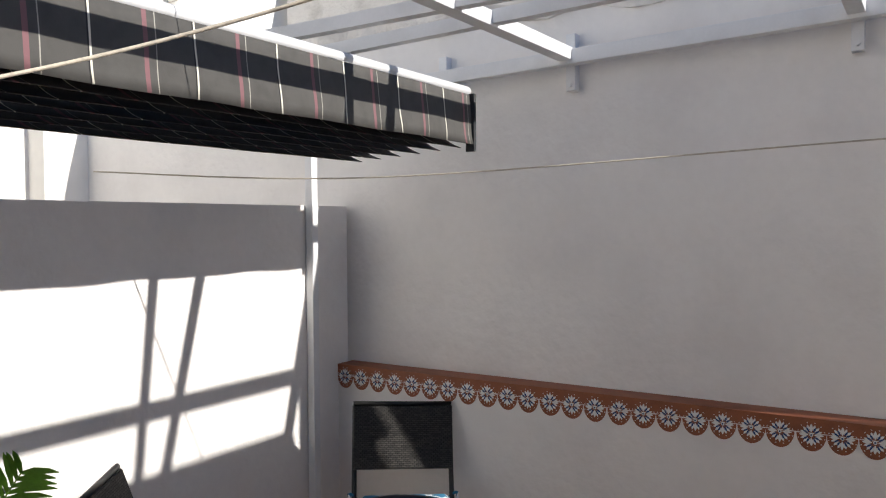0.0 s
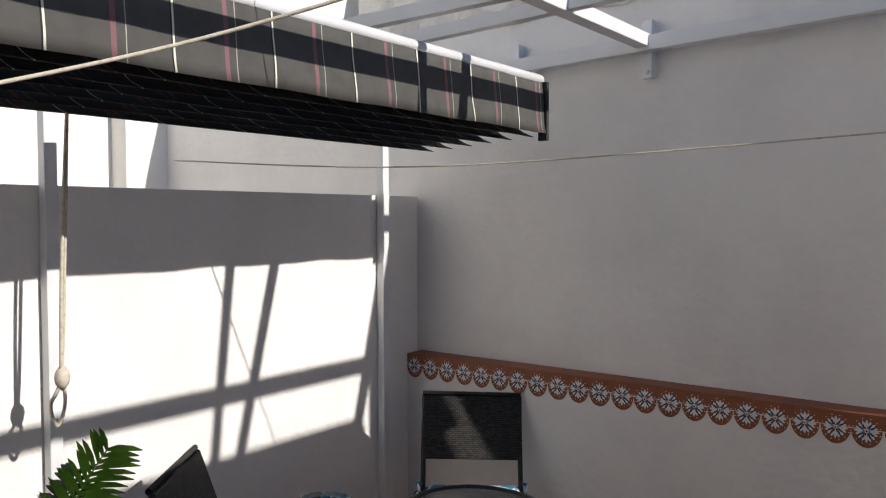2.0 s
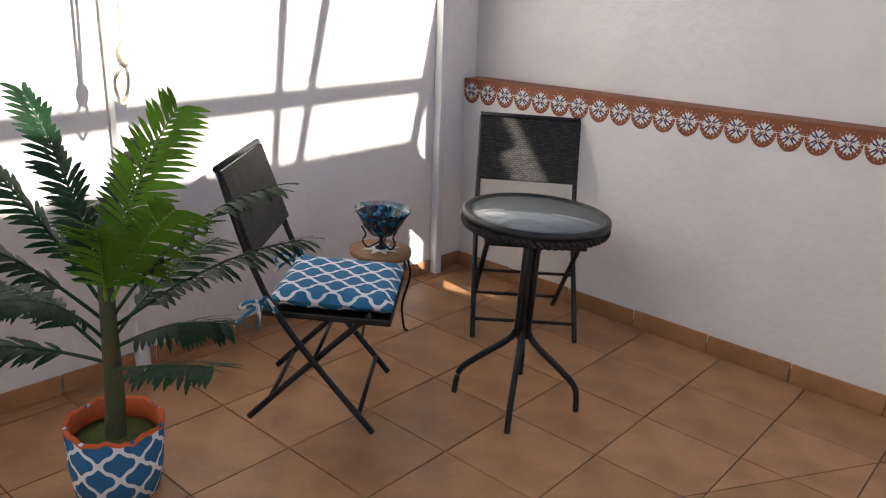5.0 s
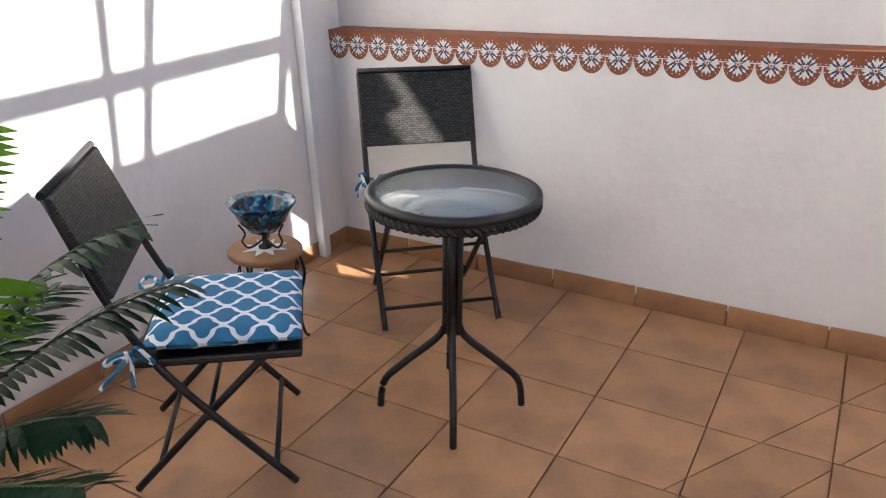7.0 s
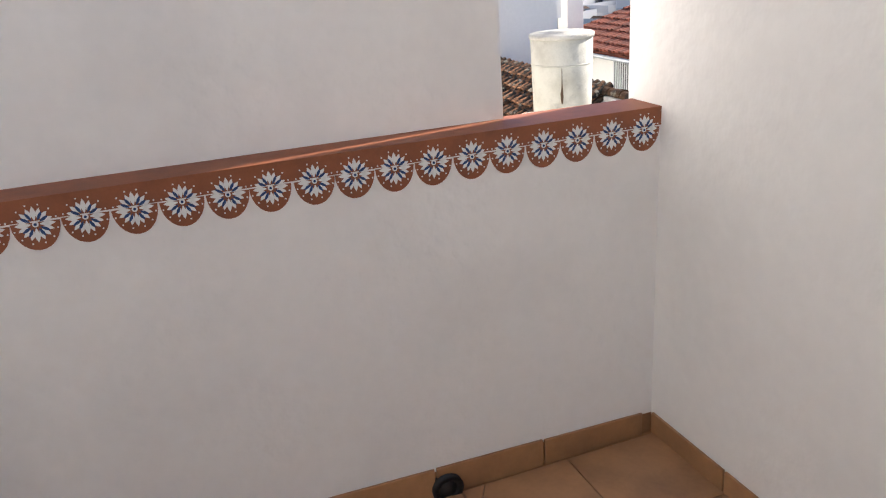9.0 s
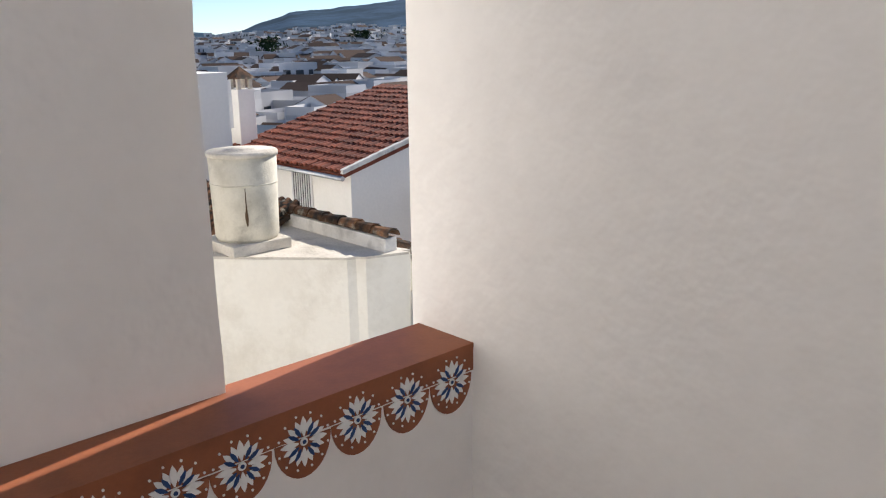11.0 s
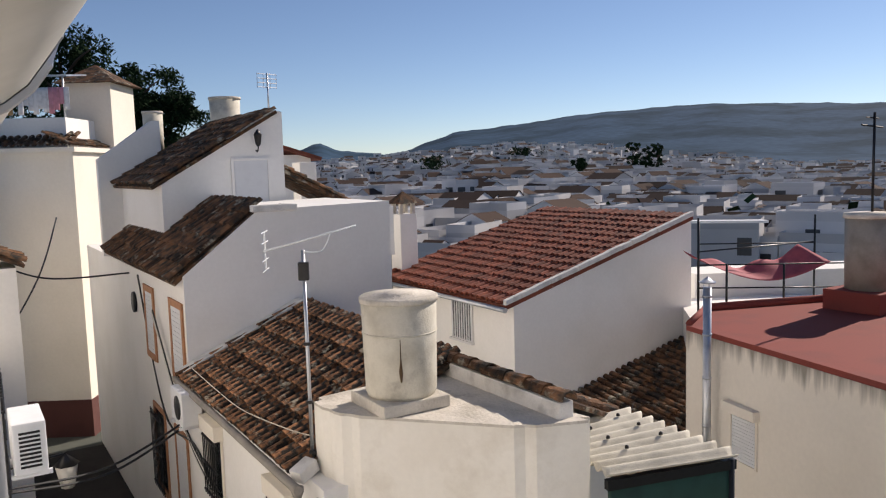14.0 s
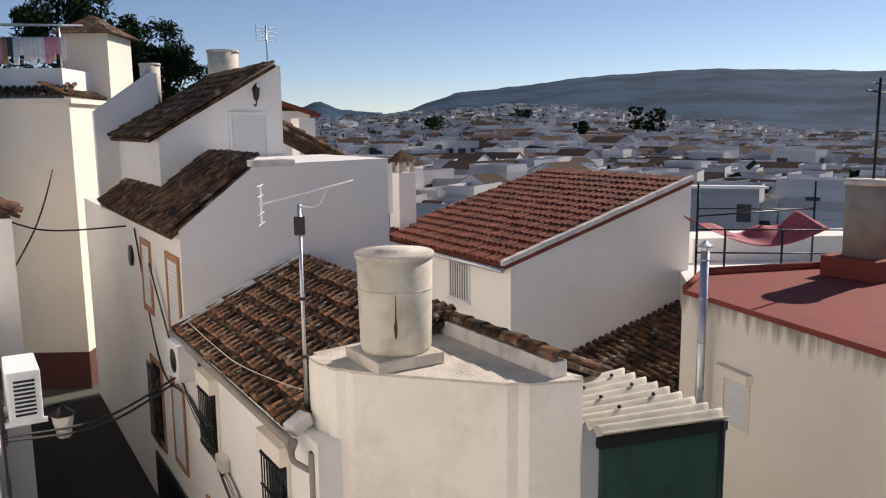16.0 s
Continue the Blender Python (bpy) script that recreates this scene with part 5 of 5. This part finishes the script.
# tall house at the bend with the laundry terrace
hE = thing("house_laundry_terrace", "tall cream house with a tiled cornice and roof terrace", "house")
part("wall", prism([(3.2, 29.0), (6.3, 27.2), (8.6, 31.2), (5.6, 33.0)], "z", -7, 2.45), CREAM, hE)
part("dado", prism([(3.17, 28.97), (6.3, 27.15), (8.65, 31.22), (5.6, 33.05)], "z", -7, -5.4), DARKBASE, hE, "red painted base band, darkened in colour for shade")
part("cornice", prism([(3.0, 28.85), (6.33, 26.95), (8.85, 31.3), (5.6, 33.3)], "z", 2.45, 2.6), CREAM, hE)
for (a, b, n, sd) in (((3.0, 28.95), (6.3, 27.05), 17, 1), ((6.3, 27.05), (8.8, 31.35), 22, 2)):
    al = Vector((b[0] - a[0], b[1] - a[1], 0)).normalized()
    upv = Vector((-al.y, al.x, 0)) * 0.9 + Vector((0, 0, 0.42))
    roof_field("cornice_tiles", hE, (a[0], a[1], 2.62), al, upv, n, 3, 0.22, 0.33, 0.09, OLDTILES, 30 + sd)
part("terrace_wall", prism([(3.7, 29.3), (6.25, 27.85), (7.7, 30.4), (5.2, 31.8)], "z", 2.6, 3.55), FACADE, hE)
part("tower", prism([(6.5, 30.3), (7.9, 29.5), (9.0, 31.4), (7.6, 32.2)], "z", 2.6, 4.9), CREAM, hE)
part("tower_roof", bm_of([(6.2, 30.2, 4.85), (8.0, 29.1, 4.85), (9.4, 31.5, 4.85), (7.5, 32.6, 4.85), (7.7, 30.9, 5.6)], [(0, 1, 2, 3), (0, 1, 4), (1, 2, 4), (2, 3, 4), (3, 0, 4)]), OLDTILES, hE)
part("canopy", slab((4.2, 29.3, 4.95), (6.4, 28.1, 4.9), (7.2, 29.6, 5.1), (5.0, 30.8, 5.1), 0.05), GALVA, hE)
for px_, py_ in ((4.3, 29.3), (6.3, 28.2)):
    part("canopy_post", tube([(px_, py_, 3.5), (px_, py_, 4.92)], 0.03, 6), GALVA, hE)
window(hE, (6.62, 27.76, -4.2), (0.5, 0.87, 0), 0.7, 1.2, (0.87, -0.5, 0), CREAM, True, False, 0.05)
for k in range(16):
    t = k / 15
    x, y = 4.25 + 2.1 * t, 29.15 - 1.2 * t
    h = rnd.uniform(0.45, 0.95)
    ob = tagged(new("laundry", mesh_of("laundry", thick(moved(sheet(lambda u, v, h=h, k=k: ((u - 0.5) * 0.17, 0.02 * math.sin(u * 7 + k), -h * v), 4, 4), pose(x, y, 4.5, 0, 0, -30)), 0.01), CLOTHES[rnd.choice((0, 0, 0, 1, 2, 2, 3, 4, 0))])), "washing hung on the line of the roof terrace", "laundry", "washing on the line")

hut = thing("rooftop_hut", "small rooftop hut with a red-brown roof", "hut")
part("wall", box(12.4, 25.9, -3, 13.6, 27.2, 2.2), FACADE, hut)
part("roof", slab((12.2, 25.6, 2.62), (13.9, 25.6, 2.1), (13.9, 27.4, 2.1), (12.2, 27.4, 2.62), 0.12), REDTILES, hut)
part("block", box(11.5, 21.6, -3, 12.0, 22.2, 1.9, 0.02), FACADE, hut)
eave = thing("small_eave", "small mossy tiled eave over the street", "roof")
part("slab", slab((3.35, 16.6, 0.45), (4.1, 16.6, 0.1), (4.1, 18.2, 0.1), (3.35, 18.2, 0.45), 0.06), OLDTILES, eave)
roof_field("tiles", eave, (4.12, 16.6, 0.12), (0, 1, 0), (-0.75, 0, 0.35), 8, 3, 0.2, 0.3, 0.085, OLDTILES, 40)
part("wall", box(3.35, 16.7, -6.6, 3.95, 18.1, 0.05), FACADE, eave)

# red roof terrace house
hF = thing("house_red_terrace", "cream house with a red painted flat roof", "house")
_rp = [(14.85, 10.58), (13.71, 5.5), (19.5, 3.9), (21.8, 9.6), (16.3, 11.4)]
part("wall", prism(_rp, "z", -7.5, -1.6), GRIMY, hF)
part("roof_deck", prism(_rp, "z", -1.596, -1.5), REDPAINT, hF, "red waterproofed roof deck")
_al = (Vector((13.71, 5.5, 0)) - Vector((14.85, 10.58, 0))).normalized()
part("kerb", join(tube([(14.9, 10.55, -1.47), (16.3, 11.36, -1.47)], 0.07, 6), tube([(16.3, 11.36, -1.45), (21.7, 9.6, -1.45)], 0.1, 6)), REDPAINT, hF)
window(hF, Vector((14.85, 10.58, -3.65)) + _al * 1.95, (-_al.x, -_al.y, 0), 0.62, 0.85, (_al.y, -_al.x, 0), CREAM, False, True, 0.04)
part("shutter_box", moved(box(-0.08, -0.02, 0, 0.75, 0.14, 0.18, 0.01), Matrix.Translation(Vector((14.85, 10.58, -2.8)) + _al * 1.95) @ Matrix((-_al, Vector((_al.y, -_al.x, 0)), Vector((0, 0, 1)))).transposed().to_4x4()), CREAM, hF)
flue = thing("flue_pipe", "shiny galvanised flue pipe with a conical cowl", "pipe", "", pose(14.45, 9.75, 0))
part("pipe", tube([(0, 0, -5.5), (0, 0, -0.62)], 0.075, 14), GALVA, flue)
for q in (-3.2, -2.3, -1.5, -0.8):
    part("joint", lathe([(0.075, q), (0.083, q), (0.083, q + 0.04), (0.075, q + 0.04)], 14, True), GALVA, flue)
part("cowl", lathe([(0.15, -0.52), (0.145, -0.54), (0.001, -0.42), (0.001, -0.41)], 16), GALVA, flue)
part("cowl_legs", join(*[tube([(0.06 * math.cos(a), 0.06 * math.sin(a), -0.63), (0.07 * math.cos(a), 0.07 * math.sin(a), -0.52)], 0.006, 5) for a in (0, 2.1, 4.2)]), GALVA, flue)
rtank = thing("water_tank", "tall grey water tank, coloured as its shaded side, on a red plinth", "tank", "", pose(18.9, 9.4, -1.5))
part("plinth", box(-0.6, -0.6, 0, 0.6, 0.6, 0.42, 0.02), REDPAINT, rtank)
part("body", lathe([(0.43, 0.42), (0.45, 1.9), (0.001, 1.9)], 28), SHADEGREY, rtank)
part("lid", lathe([(0.001, 2.0), (0.47, 1.98), (0.49, 1.88), (0.001, 1.9)], 28), CONCRETE, rtank)
part("mast", tube([(0.1, 0, 1.95), (0.1, 0, 4.0)], 0.03, 6), BLACK, rtank)
part("mast_head", join(tube([(-0.35, 0, 3.75), (0.4, 0, 3.7)], 0.02, 5), tube([(-0.2, 0, 3.9), (0.25, 0, 3.88)], 0.012, 5)), BLACK, rtank)

# roof terrace with the pink shade
rt = thing("roof_terrace_frame", "black tube frame with a sagging pink shade cloth", "frame")
for x, y, z in ((18.5, 13.4, 0.15), (19.05, 13.0, -0.9), (20.3, 12.3, -0.95), (21.9, 11.5, -1.0), (19.9, 14.6, 0.1), (22.6, 13.0, 0.1)):
    part("upright", tube([(x, y, -2.2), (x, y, z)], 0.03, 6), BLACK, rt)
for a, b in (((18.5, 13.4, -0.93), (21.9, 11.5, -1.0)), ((18.5, 13.4, -1.5), (21.9, 11.5, -1.6)), ((19.9, 14.6, -0.6), (22.6, 13.0, -0.65)), ((18.5, 13.4, -0.6), (22.6, 13.0, -0.62)), ((18.5, 13.4, -0.8), (19.9, 14.6, -0.6))):
    part("rail", tube([a, b], 0.02, 6), BLACK, rt)
part("shade_cloth", thick(sheet(lambda u, v: (18.75 + 2.6 * u, 13.2 - 1.45 * u + 0.9 * v, -0.95 - 0.42 * math.sin(math.pi * u) - 0.08 * math.sin(u * 17) * v + 0.3 * v), 24, 8), 0.01), PINK, rt)
part("deck", prism([(18.2, 13.4), (21.9, 11.2), (23.5, 13.4), (20.0, 15.4)], "z", -8, -2.2), FACADE, rt)
hG = thing("white_terrace_wall", "low white terrace wall behind the red roof", "wall")
part("wall", prism([(20.6, 15.3), (26.5, 12.2), (27.2, 13.6), (21.2, 16.6)], "z", -8, -1.55), FACADE, hG)
part("awning_strip", slab((27.2, 21.2, -0.72), (29.9, 19.7, -0.8), (30.2, 20.2, -0.8), (27.5, 21.7, -0.72), 0.1), SHUTTER, hG)

# neighbour's street front, gutter, downpipe, air conditioners
hN = thing("neighbour_front", "sunlit white street front with gutter and downpipe", "house")
part("wall", prism([(2.5, 0.4), (2.83, 0.4), (3.02, 3.0), (3.1, 4.2), (3.1, 6.5), (3.2, 9.0), (3.3, 13.0), (3.4, 27.5), (2.5, 27.5)], "z", -7, 1.55), FACADE, hN)
part("eave", slab((1.2, 0.42, 2.5), (3.02, 0.42, 1.97), (3.06, 4.3, 1.85), (1.4, 4.3, 2.4), 0.06), CREAM, hN)
gut = part("gutter", thick(sheet(lambda u, v: (3.09 + 0.02 * u + (0.140 - 0.065 * u) * math.cos(math.pi * v), 0.47 + 3.45 * u, 1.92 - 0.13 * u - (0.150 - 0.075 * u) * math.sin(math.pi * v)), 20, 12), 0.004), PVC, hN, "translucent grey plastic gutter")
for u in (0.25, 0.75):
    part("gutter_strap", tube([(3.09 + 0.02 * u + (0.145 - 0.065 * u) * math.cos(math.pi * k / 12), 0.47 + 3.45 * u, 1.92 - 0.13 * u - (0.155 - 0.075 * u) * math.sin(math.pi * k / 12)) for k in range(13)], 0.006, 5), GALVA, gut)
part("funnel", moved(lathe([(0.045, -0.18), (0.05, -0.1), (0.085, 0.0), (0.085, 0.05), (0.08, 0.05), (0.04, -0.18)], 16), pose(3.12, 3.98, 1.73)), PVC, hN)
part("downpipe", tube(smooth_path([(3.15, 3.98, 1.60), (3.15, 3.98, 1.0), (3.15, 3.98, -1), (3.15, 3.98, -6.5)], 4), 0.042, 12), GALVA, hN)
for q in (1.0, 0.0, -1.2):
    part("pipe_collar", moved(lathe([(0.042, 0), (0.05, 0), (0.05, 0.03), (0.042, 0.03)], 12, True), pose(3.15, 3.98, q)), BLACK, hN)
part("pilaster", box(3.0, 4.7, -6.9, 3.2, 5.0, 1.4), CREAM, hN)
for y, z in ((7.2, -0.3), (11.0, -1.0), (7.0, -4.0)):
    window(hN, (3.17 + 0.028 * (y - 7.0), y, z - 1.2), (0.028, 1, 0), 0.8, 1.5, (1, -0.028, 0), CREAM, True, False, 0.08)


def air_conditioner(m, label):
    t = thing("air_conditioner", label, "air conditioner", "air conditioners on the fronts", m)
    part("casing", box(-0.16, -0.38, 0, 0.16, 0.38, 0.56, 0.02), SHUTTER, t)
    part("grille", moved(lathe([(0.001, 0), (0.2, 0), (0.2, 0.012), (0.001, 0.012)], 20), pose(0.16, 0.08, 0.28, 0, 90, 0)), BLACK, t)
    part("side_grille", join(*[box(-0.1, -0.384, 0.08 + 0.045 * k, 0.1, -0.38, 0.105 + 0.045 * k) for k in range(9)]), BLACK, t)
    for q in (-0.28, 0.28):
        part("bracket", box(-0.25, q - 0.02, -0.05, 0.2, q + 0.02, 0.0), WHITEMETAL, t)
    return t


air_conditioner(pose(3.56, 9.75, -1.4), "white air conditioner on the street front")
air_conditioner(pose(6.08, 13.4, -2.4, 0, 0, 180), "white air conditioner on the far street front")
lant = thing("street_lantern", "old street lantern with a white glass body", "lantern", "", pose(4.25, 13.6, -2.9))
part("glass", lathe([(0.10, -0.25), (0.17, 0.12), (0.001, 0.12)], 6), PVC, lant)
part("roof", lathe([(0.2, 0.12), (0.001, 0.3)], 6), BLACK, lant)
part("arm", tube([(-1.0, 0, 0.2), (0, 0, 0.3)], 0.02, 6), BLACK, lant)
for pts in ([(3.4, 12.5, -2.6), (4.8, 13.0, -2.75), (6.3, 13.6, -2.35)], [(3.4, 12.5, -2.66), (4.8, 13.0, -2.85), (6.3, 13.6, -2.42)], [(3.3, 19, 0.2), (4.6, 19.5, -0.5), (6.3, 19, -0.5)], [(3.4, 19, -2.2), (4.6, 21, -0.7), (5.4, 24, 0.6)],
            [(6.38, 18.5, -0.5), (6.36, 16.5, -3.1), (6.27, 13.6, -3.0), (6.27, 11.5, -4.0), (6.27, 8.5, -4.8)], [(6.3, 14.2, -1.7), (6.35, 11, -1.95), (6.4, 8.9, -1.9)]):
    tagged(new("cable", mesh_of("cable", tube(smooth_path(pts, 8), 0.02, 5), CABLE)), "black cable strung along the street fronts", "cable", "cables over the street")

bundle = thing("cable_bundle", "bundle of grey cables clipped along the street front", "cable")
for k in range(4):
    part("strand", tube(smooth_path([(6.27 - 0.012 * (k % 2), 16.6, -1.0 - 0.03 * k), (6.29, 14.6, -2.75 - 0.03 * k), (6.26, 13.0, -3.25 - 0.05 * k), (6.25, 11.4, -3.75 + 0.04 * k), (6.26, 10.2, -4.3 - 0.05 * k), (6.25, 8.6, -4.9 + 0.03 * k)], 8), 0.016, 5), PVC if k % 2 else CABLE, bundle)
meter = thing("junction_box", "grey electrical junction box on the street front", "box", "", pose(6.24, 11.9, -3.55))
part("casing", box(-0.06, -0.16, 0, 0.07, 0.16, 0.22, 0.015), PVC, meter)
for k in range(4):
    part("gland", tube([(-0.03, -0.12 + 0.08 * k, -0.05), (-0.03, -0.12 + 0.08 * k, 0.0)], 0.018, 7), BLACK, meter)

# houses seen above the terrace walls
hW = thing("house_west", "sunlit white house front beyond the boundary wall", "house")
part("wall", box(-4.2, -6, -3, -2.5, 3.0, 6.5), FACADE, hW)
part("pilaster", box(-2.5, -0.2, -3, -2.32, 0.55, 6.5), FACADE, hW)
part("pilaster", box(-2.5, -1.6, -3, -2.36, -0.75, 6.5), FACADE, hW)
part("drainpipe", tube([(-2.43, 0.98, -2), (-2.43, 0.98, 6.4)], 0.06, 10), PVC, hW)
window(hW, (-2.495, 2.0, 3.9), (0, 1, 0), 0.9, 1.4, (1, 0, 0), FACADE, True, False, 0.05)
hP = thing("parapet_wall", "stained parapet of the roof next door", "wall")
part("wall", box(-2.4, 2.2, 1.0, 2.3, 2.4, 3.9), OLDWALL, hP)
